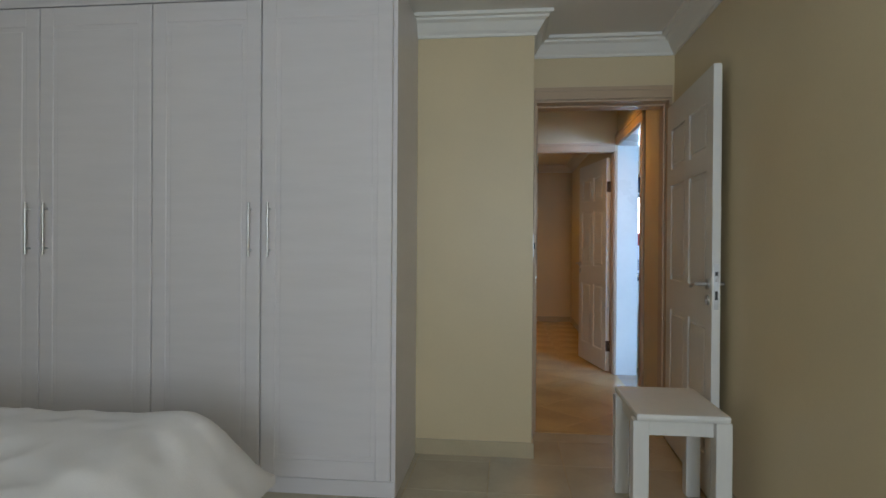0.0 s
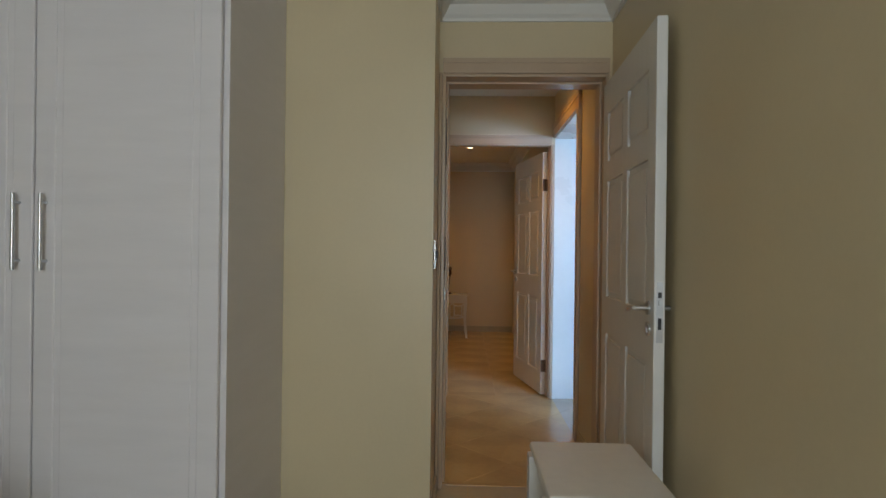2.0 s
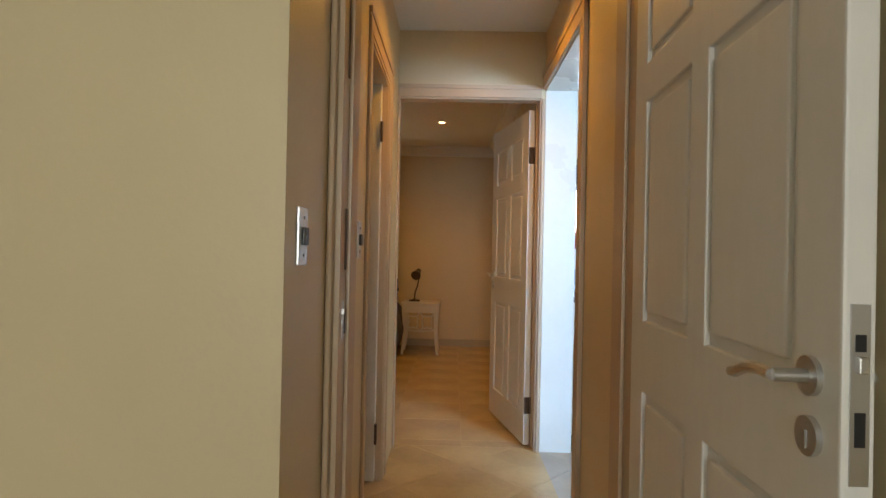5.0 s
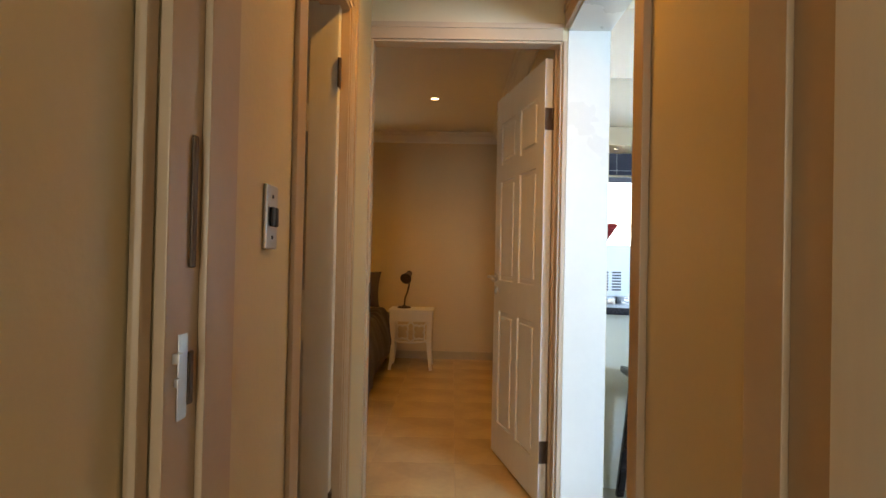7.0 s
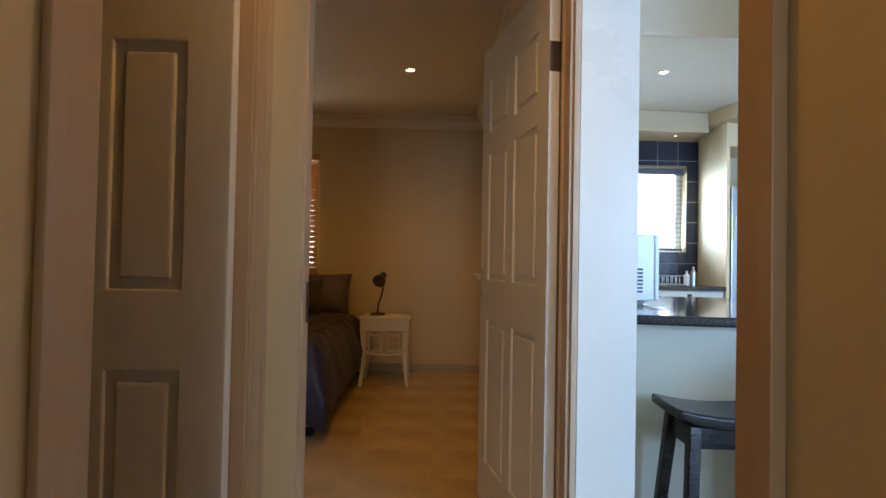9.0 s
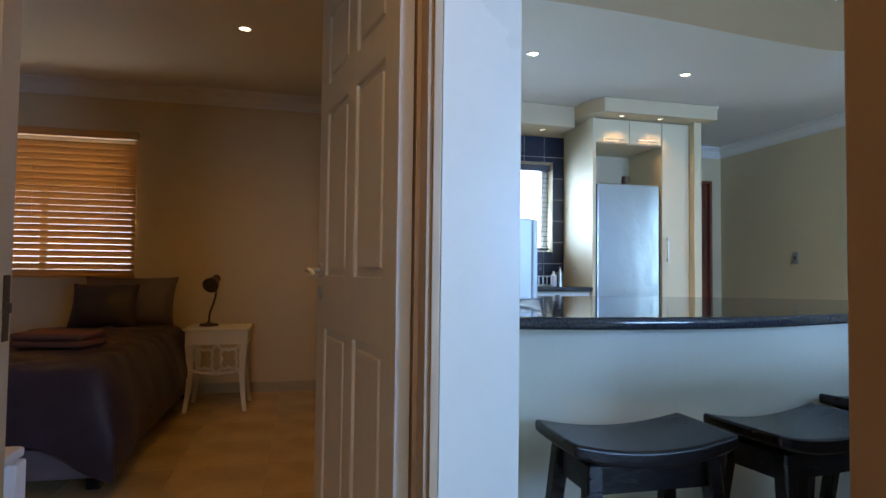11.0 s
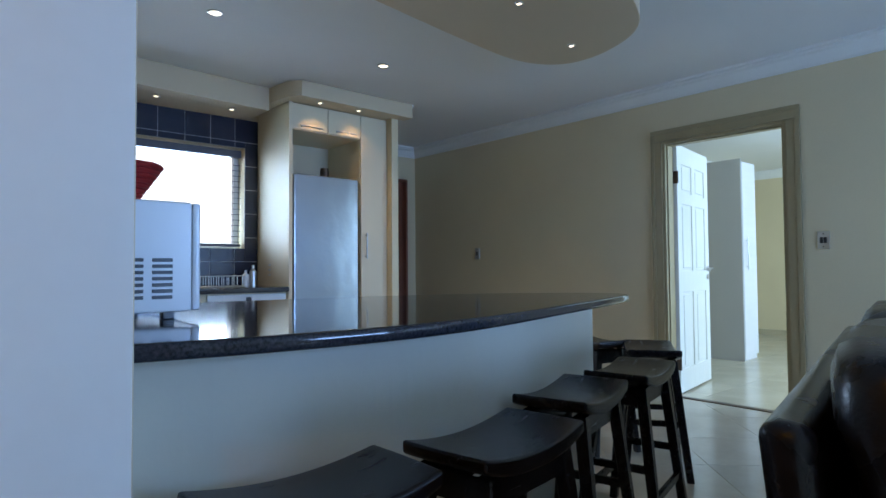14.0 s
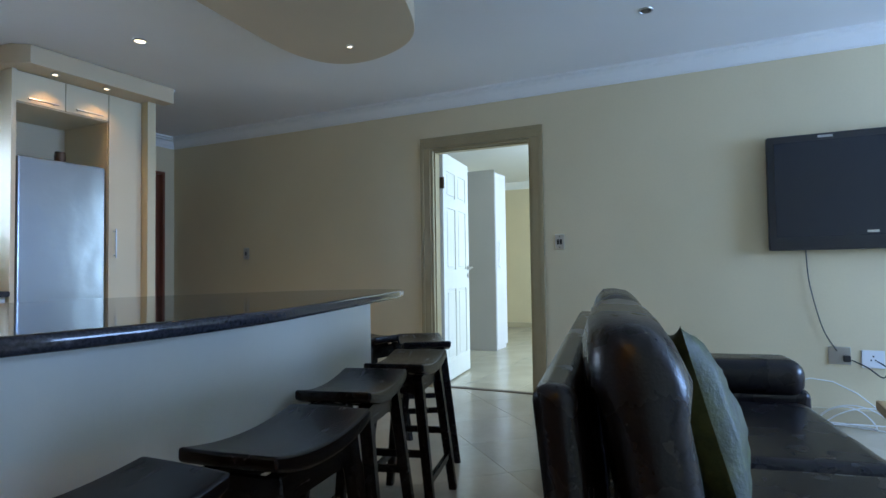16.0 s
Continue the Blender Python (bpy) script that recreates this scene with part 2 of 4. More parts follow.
def smooth_loop(pts, n=6, closed=True):
    """Catmull-Rom through the plan points."""
    out = []
    c = len(pts)
    for i in range(c if closed else c - 1):
        p = [Vector(pts[(i + k - 1) % c] if closed else pts[min(max(i + k - 1, 0), c - 1)]) for k in range(4)]
        for s in range(n):
            u = s / n
            v = 0.5 * (2 * p[1] + (p[2] - p[0]) * u + (2 * p[0] - 5 * p[1] + 4 * p[2] - p[3]) * u * u + (3 * p[1] - p[0] - 3 * p[2] + p[3]) * u ** 3)
            out.append((v.x, v.y))
    if not closed:
        out.append(tuple(pts[-1]))
    return out


def moulding(name, path, profile, material, closed=False):
    """A profile (distance from the wall, height) swept along a plan path, to its left."""
    bm = bmesh.new()
    n = len(path)
    P = [Vector((*p, 0)) for p in path]
    rings = []
    for i in range(n):
        d = []
        if closed or i > 0:
            d.append((P[i] - P[i - 1]).normalized())
        if closed or i < n - 1:
            d.append((P[(i + 1) % n] - P[i]).normalized())
        ns = [Vector((-v.y, v.x, 0)) for v in d]
        off = ns[0] if len(ns) == 1 else (ns[0] + ns[1]) / (1 + ns[0].dot(ns[1]))
        rings.append([bm.verts.new(P[i] + off * a + Vector((0, 0, z))) for a, z in profile])
    k = len(profile)
    for i in range(n if closed else n - 1):
        a, b = rings[i], rings[(i + 1) % n]
        for j in range(k):
            bm.faces.new((a[j], a[(j + 1) % k], b[(j + 1) % k], b[j]))
    if not closed:
        bm.faces.new(rings[0])
        bm.faces.new(rings[-1][::-1])
    return setting(done(name, bm, material), category="moulding")


H = 2.48


def wall(name, along, c0, c1, a0, a1, openings=(), z0=0.0, z1=H, material=None, label="cream painted plaster wall"):
    """A wall along 'x' or 'y' from a0 to a1, c0 to c1 thick, with openings (a0, a1, z0, z1) cut through."""
    bm = bmesh.new()

    def piece(p, q, lo, hi):
        if q - p > 1e-4 and hi - lo > 1e-4:
            if along == "x":
                add_box(bm, (p, c0, lo), (q, c1, hi))
            else:
                add_box(bm, (c0, p, lo), (c1, q, hi))
    at = a0
    for p, q, lo, hi in sorted(openings):
        piece(at, p, z0, z1)
        piece(p, q, z0, lo)
        piece(p, q, hi, z1)
        at = q
    piece(at, a1, z0, z1)
    return setting(done(name, bm, material or PAINT), label, "wall")


# ---- structure ----
YN = 9.38
XE = 6.416
wall("wall_divider", "y", 2.0, 2.19, -2.3, YN, [(4.478, 5.50, 0, 2.136)])
wall("wall_bedroom_north", "x", 3.20, 3.40, -3.0, 1.13)
wall("wall_corridor_west", "y", 0.96, 1.13, 3.40, 5.5, [(4.36, 5.02, 0, 2.03)])
wall("wall_bedroom_door", "x", 3.615, 3.80, 1.13, 2.0, [(1.15, 1.985, 0, 2.105)])
wall("wall_corridor_end", "x", 5.5, 5.57, -1.8, 2.0, [(1.131, 1.978, 0, 2.083)])
wall("wall_washroom_west", "y", -0.95, -0.8, 3.40, 5.5)
wall("wall_bedroom_west", "y", -3.15, -3.0, -2.3, 3.4)
wall("wall_bedroom_south", "x", -2.45, -2.3, -3.15, 2.19, [(0.75, 1.85, 0.9, 2.1)])
wall("wall_second_bedroom_west", "y", -1.95, -1.8, 5.5, YN)
wall("wall_north", "x", YN, YN + 0.2, -1.95, 5.10, [(-1.0, 0.37, 0.95, 2.06), (2.7, 3.97, 1.21, 2.05)])
wall("wall_entry_side", "y", 5.03, 5.10, 8.74, YN)
wall("wall_entry_west", "y", 5.03, 5.10, YN + 0.2, 10.15)
wall("wall_entry_north", "x", 10.15, 10.3, 5.03, XE, [(5.43, 6.30, 0, 2.1)])
wall("wall_east", "y", XE, XE + 0.14, 0.85, 10.3, [(6.05, 6.96, 0, 2.04)])
wall("wall_living_south", "x", 0.85, 1.0, 2.19, XE, [(4.1, 6.1, 0.85, 2.05)])
wall("wall_guest_south", "x", 4.05, 4.2, XE + 0.14, 11.6, [(7.2, 9.6, 0.6, 2.2)])
wall("wall_guest_north", "x", 8.3, 8.45, XE + 0.14, 11.6)
wall("wall_guest_east", "y", 11.6, 11.75, 4.05, 8.45)

for nm, (x0, x1, y0, y1) in {
    "ceiling_bedroom": (-3.15, 2.0, -2.45, 3.2), "ceiling_corridor": (-0.95, 2.0, 3.2, 5.5), "ceiling_second_bedroom": (-1.95, 2.0, 5.5, YN + 0.2),
    "ceiling_living": (2.0, XE + 0.14, 0.85, 10.3), "ceiling_guest": (XE + 0.14, 11.75, 4.05, 8.45),
}.items():
    ob = boxes(nm, WHITE, [((x0, y0, H), (x1, y1, H + 0.12))], 0)
    setting(ob, "white painted plaster ceiling", "ceiling")

COVE = [(0, H), (0, H - 0.115), (0.014, H - 0.115), (0.016, H - 0.10), (0.03, H - 0.085), (0.055, H - 0.045), (0.075, H - 0.034), (0.078, H - 0.022), (0.10, H - 0.018), (0.10, H)]
moulding("cornice_bedroom", [(-3, -2.3), (2.0, -2.3), (2.0, 3.615), (1.13, 3.615), (1.13, 3.2), (-3, 3.2)], COVE, CORNICE, True)
moulding("cornice_second_bedroom", [(-1.8, 5.57), (2.0, 5.57), (2.0, YN), (-1.8, YN)], COVE, CORNICE, True)
moulding("cornice_living", [(2.19, 1.0), (XE, 1.0), (XE, 10.15), (5.10, 10.15), (5.10, 8.74), (5.03, 8.74)], COVE, CORNICE)
moulding("cornice_living_west", [(2.19, YN), (2.19, 1.0)], COVE, CORNICE)
moulding("cornice_guest", [(XE + 0.14, 4.2), (11.6, 4.2), (11.6, 8.3), (XE + 0.14, 8.3)], COVE, CORNICE, True)

BASE = [(0, 0), (0, 0.085), (0.008, 0.085), (0.012, 0.078), (0.012, 0)]
for nm, path in {
    "baseboard_bedroom": [(2.0, -2.3), (2.0, 3.615)], "baseboard_bedroom_north": [(1.13, 3.58), (1.13, 3.2), (0.476, 3.2)],
    "baseboard_corridor_east": [(2.0, 3.84), (2.0, 4.376)], "baseboard_corridor_west": [(1.13, 4.27), (1.13, 3.84)],
    "baseboard_second_bedroom": [(2.0, 5.57), (2.0, YN), (-1.8, YN), (-1.8, 5.57)],
    "baseboard_living_north": [(XE, 7.055), (XE, 10.15), (6.33, 10.15)], "baseboard_living_south": [(XE, 1.0), (XE, 5.96)],
    "baseboard_guest": [(XE + 0.14, 4.2), (11.6, 4.2), (11.6, 8.3), (9.07, 8.3)],
}.items():
    moulding(nm, path, BASE, SKIRT)


def casing(name, along, face, side, a0, a1, top, w, t, material, sides=(1, 1)):
    """Door architrave on a wall face; side is -1 or 1, the way it stands proud."""
    bm = bmesh.new()

    def add(p, q, lo, hi, e):
        f = sorted((face, face + side * (t + e)))
        if along == "x":
            add_box(bm, (p, f[0], lo), (q, f[1], hi), 0.004)
        else:
            add_box(bm, (f[0], p, lo), (f[1], q, hi), 0.004)
    for s, (o, i) in zip(sides, (((a0 - w), a0), ((a1 + w), a1))):
        if s:
            p, q = sorted((o, i))
            add(p, q, 0, top, 0)
            b0, b1 = sorted((o, o + (i - o) * 0.35))
            add(b0, b1, 0, top + w * 0.6, 0.006)
    add(a0 - (w if sides[0] else 0), a1 + (w if sides[1] else 0), top, top + w, 0.0015)
    add(a0 - (w if sides[0] else 0), a1 + (w if sides[1] else 0), top + w * 0.66, top + w, 0.008)
    return setting(done(name, bm, material, smooth=True), "moulded door architrave", "door frame")


def lining(name, along, c0, c1, a0, a1, top, t, material, stop=None):
    """Jambs and head that line an opening, with a door stop."""
    bm = bmesh.new()

    def add(p, q, lo, hi, d0=c0, d1=c1):
        if along == "x":
            add_box(bm, (p, d0, lo), (q, d1, hi), 0.003)
        else:
            add_box(bm, (d0, p, lo), (d1, q, hi), 0.003)
    add(a0, a0 + t, 0, top)
    add(a1 - t, a1, 0, top)
    add(a0 + t, a1 - t, top - t, top)
    if stop:
        add(a0 + t, a0 + t + 0.012, 0, top - t, *stop)
        add(a1 - t - 0.012, a1 - t, 0, top - t, *stop)
        add(a0 + t + 0.012, a1 - t - 0.012, top - t - 0.012, top - t, *stop)
    return setting(done(name, bm, material, smooth=True), "painted timber door frame", "door frame")


lining("door_frame_1", "x", 3.61, 3.805, 1.15, 1.985, 2.105, 0.016, TRIM, (3.70, 3.805))
casing("trim_door_1", "x", 3.615, -1, 1.15, 1.985, 2.105, 0.075, 0.014, TRIM, (0, 0))
setting(boxes("trim_door_1_side", TRIM, [((1.131, 3.582, 0), (1.1495, 3.614, 2.104))], 0.008), "cream architrave strip", "door frame")
casing("trim_door_1_back", "x", 3.80, 1, 1.15, 1.985, 2.105, 0.033, 0.014, TRIM, (0, 0))
setting(boxes("trim_door_1_back_side", TRIM, [((1.131, 3.801, 0), (1.149, 3.832, 2.104))], 0.008), "cream architrave strip", "door frame")
lining("door_frame_2", "x", 5.495, 5.574, 1.131, 1.978, 2.083, 0.010, TRIM)
setting(boxes("door_frame_2_rebate", TRIM, [((1.958, 5.5745, 0), (1.9985, 5.612, 2.082))], 0.002), "painted timber door frame", "door frame")
casing("trim_door_2", "x", 5.5, -1, 1.131, 1.978, 2.083, 0.075, 0.014, TRIM, (0, 0))
setting(boxes("trim_door_2_side", TRIM, [((1.980, 5.484, 0), (1.999, 5.499, 2.082))], 0.003), "cream architrave strip", "door frame")
lining("door_frame_3", "y", 0.955, 1.135, 4.36, 5.02, 2.03, 0.02, TRIM, (1.03, 1.13))
casing("trim_door_3", "y", 1.13, 1, 4.36, 5.02, 2.03, 0.085, 0.007, TRIM)
casing("trim_opening", "y", 2.0, -1, 4.478, 5.48, 2.136, 0.10, 0.016, TRIM, (1, 0))
lining("door_frame_4", "y", XE - 0.004, XE + 0.144, 6.05, 6.96, 2.04, 0.025, KHAKI, (XE + 0.02, XE + 0.09))
casing("trim_door_4", "y", XE, -1, 6.05, 6.96, 2.04, 0.09, 0.016, KHAKI)
lining("door_frame_5", "x", 10.146, 10.3, 5.43, 6.30, 2.1, 0.03, REDWOOD, (10.2, 10.28))
# dark strips and the strike plate on the jamb of the first door
for z0, z1 in ((1.65, 1.89), (1.105, 1.28), (0.925, 0.995)):
    ob = boxes("strike_strip", BROWNM, [((1.1665, 3.668, z0), (1.171, 3.682, z1))], 0.002)
    setting(ob, "dark metal strip on the door jamb", "door hardware")
setting(boxes("strike_plate", STEEL, [((1.1665, 3.642, 0.91), (1.169, 3.667, 1.02)), ((1.1665, 3.628, 0.985), (1.176, 3.642, 0.998)), ((1.1665, 3.634, 0.955), (1.172, 3.642, 0.966))], 0.001), "steel strike plate on the door jamb", "door hardware")
setting(boxes("strike_plate_bedroom", BROWNM, [((1.1415, 5.535, 0.87), (1.144, 5.560, 1.0)), ((1.1415, 5.540, 0.925), (1.150, 5.556, 0.945))], 0.001), "dark strike plate on the door jamb", "door hardware")
setting(boxes("trim_reveal", REVEAL, [((2.003, 5.494, 0), (2.187, 5.4995, 2.135))], 0.001), "white painted reveal of the opening", "wall")
setting(boxes("trim_reveal_head", REVEAL, [((2.003, 4.48, 2.130), (2.187, 5.493, 2.1355))], 0.001), "white painted head of the opening", "wall")


def lever(parent, x, z, y, out, way, material=STEEL):
    """Lever handle and key rose on one face of a leaf; out: -1 or 1, way: the lever's direction."""
    bm = bmesh.new()
    add_cyl(bm, (x, y, z), (x, y + out * 0.008, z), 0.025, seg=20)
    add_cyl(bm, (x, y, z), (x, y + out * 0.05, z), 0.009)
    add_tube(bm, [(x, y + out * 0.05, z), (x + way * 0.03, y + out * 0.052, z + 0.002), (x + way * 0.07, y + out * 0.05, z - 0.004), (x + way * 0.10, y + out * 0.05, z - 0.016), (x + way * 0.115, y + out * 0.05, z - 0.018)], 0.008)
    add_cyl(bm, (x, y, z - 0.075), (x, y + out * 0.008, z - 0.075), 0.025, seg=20)
    add_box(bm, (x - 0.003, y + out * 0.004, z - 0.09), (x + 0.003, y + out * 0.010, z - 0.068))
    tagged(done("handle", bm, material, parent, True), "chrome lever handle")


def panel_door(name, m, w, label, hinge_side=1):
    """A six-panel leaf: hinge at the origin, along +x, 40 mm thick in y, opened by the pose."""
    d = empty(name, m, label, "door")
    top, th = 2.037, 0.04
    s, mid = 0.105, 0.09
    rails = [(0.012, 0.20), (0.82, 1.00), (1.55, 1.65), (1.88, top)]
    cx = w / 2
    bm = bmesh.new()
    add_box(bm, (0.01, 0.011, 0.02), (w - 0.01, th - 0.011, top - 0.01))
    for x0, x1 in ((0, s), (w - s, w), (cx - mid / 2, cx + mid / 2)):
        add_box(bm, (x0, 0, 0.012), (x1, th, top), 0.006)
    for z0, z1 in rails:
        add_box(bm, (0.002, 0.0006, z0), (w - 0.002, th - 0.0006, z1), 0.006)
    done("leaf", bm, DOORW, d, True)
    for x0, x1 in ((s, cx - mid / 2), (cx + mid / 2, w - s)):
        for z0, z1 in ((0.20, 0.82), (1.00, 1.55), (1.65, 1.88)):
            g = 0.022
            boxes("panel", DOORW, [((x0 + g, 0.002, z0 + g), (x1 - g, th - 0.002, z1 - g))], 0.009, d)
    lever(d, w - 0.058, 1.015, 0, -1, -1)
    lever(d, w - 0.058, 1.015, th, 1, -1)
    bm = bmesh.new()
    add_box(bm, (w, 0.009, 0.90), (w + 0.002, 0.031, 1.11))
    add_box(bm, (w, 0.014, 1.03), (w + 0.010, 0.026, 1.05), 0.002)
    tagged(done("lock_plate", bm, STEEL, d), "steel lock plate")
    boxes("bolt_slot", BLACKP, [((w + 0.0021, 0.014, 0.945), (w + 0.003, 0.026, 0.985)), ((w + 0.0021, 0.014, 1.055), (w + 0.003, 0.026, 1.075))], 0, d)
    for z in (0.20, 1.71):
        bm = bmesh.new()
        hy = th + 0.004 if hinge_side > 0 else -0.004
        add_cyl(bm, (-0.004, hy, z), (-0.004, hy, z + 0.10), 0.007)
        add_box(bm, (-0.003, 0.004, z), (-0.0005, th - 0.002, z + 0.10))
        tagged(done("hinge", bm, BROWNM, d), "dark bronze hinge")
    return d


def leaf_pose(h, e):
    """Hinge point and free-edge point on plan."""
    return pose(h[0], h[1], 0, 0, 0, math.degrees(math.atan2(e[1] - h[1], e[0] - h[0])))


panel_door("door", leaf_pose((1.956, 3.60), (1.925, 2.68)), 0.905, "white six-panel door standing open against the bedroom wall")
panel_door("door", leaf_pose((1.955, 5.585), (1.795, 6.36)), 0.79, "white six-panel door standing open into a bedroom", -1)
panel_door("door", leaf_pose((1.10, 4.985), (0.2, 4.98)), 0.62, "white six-panel washroom door standing open", 1)
panel_door("door", leaf_pose((XE + 0.13, 6.905), (7.30, 7.02)), 0.82, "white six-panel door opened into a bright bedroom", -1)


# ---- first bedroom ----
def wardrobe():
    w = empty("wardrobe", pose(0, 0, 0), "white built-in wardrobe with steel bar handles", "wardrobe")
    y, top = 2.56, 2.45
    edges = [-3.0, -2.47, -1.93, -1.332, -0.737, -0.183, 0.455]
    boxes("body", WARD, [((-3.0, y + 0.024, 0.0), (0.473, 3.198, top))], 0.003, w)
    boxes("plinth", WARD, [((-2.99, y + 0.016, 0.0), (0.470, y + 0.023, 0.075))], 0.002, w)
    boxes("top_strip", WARD, [((-2.99, y + 0.004, 2.36), (0.470, y + 0.023, top))], 0.002, w)
    for i, (a, b) in enumerate(zip(edges, edges[1:])):
        d = bmesh.new()
        add_box(d, (a + 0.002, y + 0.004, 0.08), (b - 0.002, y + 0.023, 2.355), 0.004)
        f = 0.075
        for x0, x1, z0, z1 in ((a + 0.003, a + f, 0.081, 2.354), (b - f, b - 0.003, 0.081, 2.354), (a + f - 0.002, b - f + 0.002, 0.081, 0.17), (a + f - 0.002, b - f + 0.002, 2.26, 2.354)):
            add_box(d, (x0, y, z0), (x1, y + 0.012, z1), 0.006, 3)
        add_box(d, (a + f + 0.02, y + 0.001, 0.19), (b - f - 0.02, y + 0.012, 2.24), 0.007, 3)
        door = done("door", d, WARD, w, True)
        hx = b - 0.047 if i % 2 == 0 else a + 0.047
        h = bmesh.new()
        add_cyl(h, (hx, y - 0.032, 1.13), (hx, y - 0.032, 1.385), 0.0065)
        for z in (1.16, 1.355):
            add_cyl(h, (hx, y - 0.032, z), (hx, y, z), 0.005)
        tagged(done("handle", h, STEEL, door, True), "brushed steel bar handle")


wardrobe()


def soft_slab(bm, x0, x1, y0, y1, z0, z1, nx, ny, rough, seed, drop=0.12, hem=0.012):
    """A quilt-like body: rounded rims, wrinkled top, closed below."""
    def h(u, v):
        e = min(u, 1 - u) * (x1 - x0), min(v, 1 - v) * (y1 - y0)
        k = 1.0
        for d in e:
            k *= 1 - max(0, 1 - d / drop) ** 2 * 0.9 if d < drop else 1
        return z0 + (z1 - z0) * k
    top = []
    for j in range(ny + 1):
        row = []
        for i in range(nx + 1):
            u, v = i / nx, j / ny
            x, y = x0 + (x1 - x0) * u, y0 + (y1 - y0) * v
            p = Vector((x * 2.2 + seed, y * 2.2, 0.3))
            n = noise.noise(p) * 0.6 + noise.noise(p * 2.7) * 0.35 + (0.5 - abs(noise.noise(p * 3.1 + Vector((0, 0, 4))))) * 0.7 + (0.4 - abs(noise.noise(p * 6.5))) * 0.3
            edge = 1 if 0 < i < nx and 0 < j < ny else 0.4
            row.append(bm.verts.new((x + noise.noise(p * 1.7) * rough * 0.6, y + noise.noise(p * 1.3 + Vector((7, 0, 0))) * rough * 0.6, h(u, v) + n * rough * edge)))
        top.append(row)
    for j in range(ny):
        for i in range(nx):
            bm.faces.new((top[j][i], top[j][i + 1], top[j + 1][i + 1], top[j + 1][i]))
    rim = [top[0][i] for i in range(nx + 1)] + [top[j][nx] for j in range(1, ny + 1)] + [top[ny][i] for i in range(nx - 1, -1, -1)] + [top[j][0] for j in range(ny - 1, 0, -1)]
    low = [bm.verts.new((v.co.x, v.co.y, z0 - 0.02 + hem * noise.noise(v.co * 6) - 2.2 * hem * max(0, 1 - math.hypot(v.co.x - x1, v.co.y - y0) / 0.5))) for v in rim]
    for i in range(len(rim)):
        j = (i + 1) % len(rim)
        bm.faces.new((rim[i], low[i], low[j], rim[j]))
    bm.faces.new(low)


def double_bed():
    b = empty("double_bed", pose(0, 0, 0), "double bed made up with a rumpled white duvet", "bed")
    boxes("base", BASEFAB, [((-1.95, -0.15, 0.06), (0.04, 1.66, 0.30))], 0.02, b)
    each("foot", DARKWOOD, [((x, y, 0), (x + 0.06, y + 0.06, 0.061)) for x in (-1.9, -0.08) for y in (-0.1, 1.55)], 0.005, b)
    boxes("mattress", LINEN, [((-1.95, -0.15, 0.30), (0.05, 1.67, 0.58))], 0.05, b)
    q = bmesh.new()
    soft_slab(q, -2.0, 0.19, -0.2, 1.82, 0.38, 0.640, 90, 84, 0.03, 3.1, 0.22)
    tagged(done("duvet", q, LINEN, b, True, flat=False), "rumpled white cotton duvet")


double_bed()


def side_stool(m):
    s = empty("side_stool", m, "small white painted wooden stool", "stool")
    boxes("seat", DOORW, [((-0.188, -0.25, 0.47), (0.188, 0.25, 0.502))], 0.012, s)
    boxes("apron", DOORW, [((-0.165, -0.20, 0.40), (0.165, -0.18, 0.469)), ((-0.165, 0.18, 0.40), (0.165, 0.20, 0.469)), ((-0.165, -0.179, 0.40), (-0.145, 0.179, 0.469)), ((0.145, -0.179, 0.40), (0.165, 0.179, 0.469))], 0.003, s)
    for x in (-0.165, 0.165):
        for y in (-0.2, 0.2):
            boxes("leg", DOORW, [((x - 0.033, y - 0.033, 0), (x + 0.033, y + 0.033, 0.4695))], 0.006, s)


side_stool(pose(1.708, 2.60, 0, 0, 0, 0))
side_stool(pose(0.75, 5.93, 0, 0, 0, 0))


def switch(m, label, rockers=2, w=0.072, h=0.118):
    """A steel cover plate on a wall, its face along local -y."""
    s = empty("light_switch", m, label, "light switch")
    bm = bmesh.new()
    add_box(bm, (-w / 2, -0.009, -h / 2), (w / 2, 0, h / 2), 0.003)
    done("plate", bm, STEEL, s, True)
    for i in range(rockers):
        x = (i - (rockers - 1) / 2) * 0.022
        boxes("rocker", BLACKP, [((x - 0.009, -0.017, -0.02), (x + 0.009, -0.0085, 0.02))], 0.003, s)
    for z in (-0.042, 0.042):
        bm = bmesh.new()
        add_cyl(bm, (0, -0.0105, z), (0, -0.008, z), 0.004)
        done("screw", bm, BLACKP, s)


switch(pose(1.13, 3.318, 1.19, 0, 0, 90), "steel double light switch on the wall", 2, 0.074, 0.130)
switch(pose(1.13, 4.11, 1.20, 0, 0, 90), "steel light switch on the corridor wall", 2, 0.072, 0.132)
switch(pose(XE, 5.84, 1.20, 0, 0, -90), "steel double light switch beside a door")
switch(pose(XE, 9.08, 1.19, 0, 0, -90), "small steel switch on a bare wall", 1)


def downlight(x, y, z, lit=True, r=0.038):
    d = empty("downlight", pose(x, y, z), "recessed round ceiling downlight" + (", lit" if lit else ", unlit"), "downlight", "ceiling downlights")
    bm = bmesh.new()
    ring = [(r * math.cos(a), r * math.sin(a), -0.002) for a in np.linspace(0, 2 * math.pi, 20, endpoint=False)]
    add_tube(bm, ring, 0.006, True, 6)
    done("rim", bm, STEEL, d, True)
    bm = bmesh.new()
    add_cyl(bm, (0, 0, -0.004), (0, 0, 0.0), r * 0.8, seg=16)
    done("bulb", bm, BULB if lit else BLACKP, d)


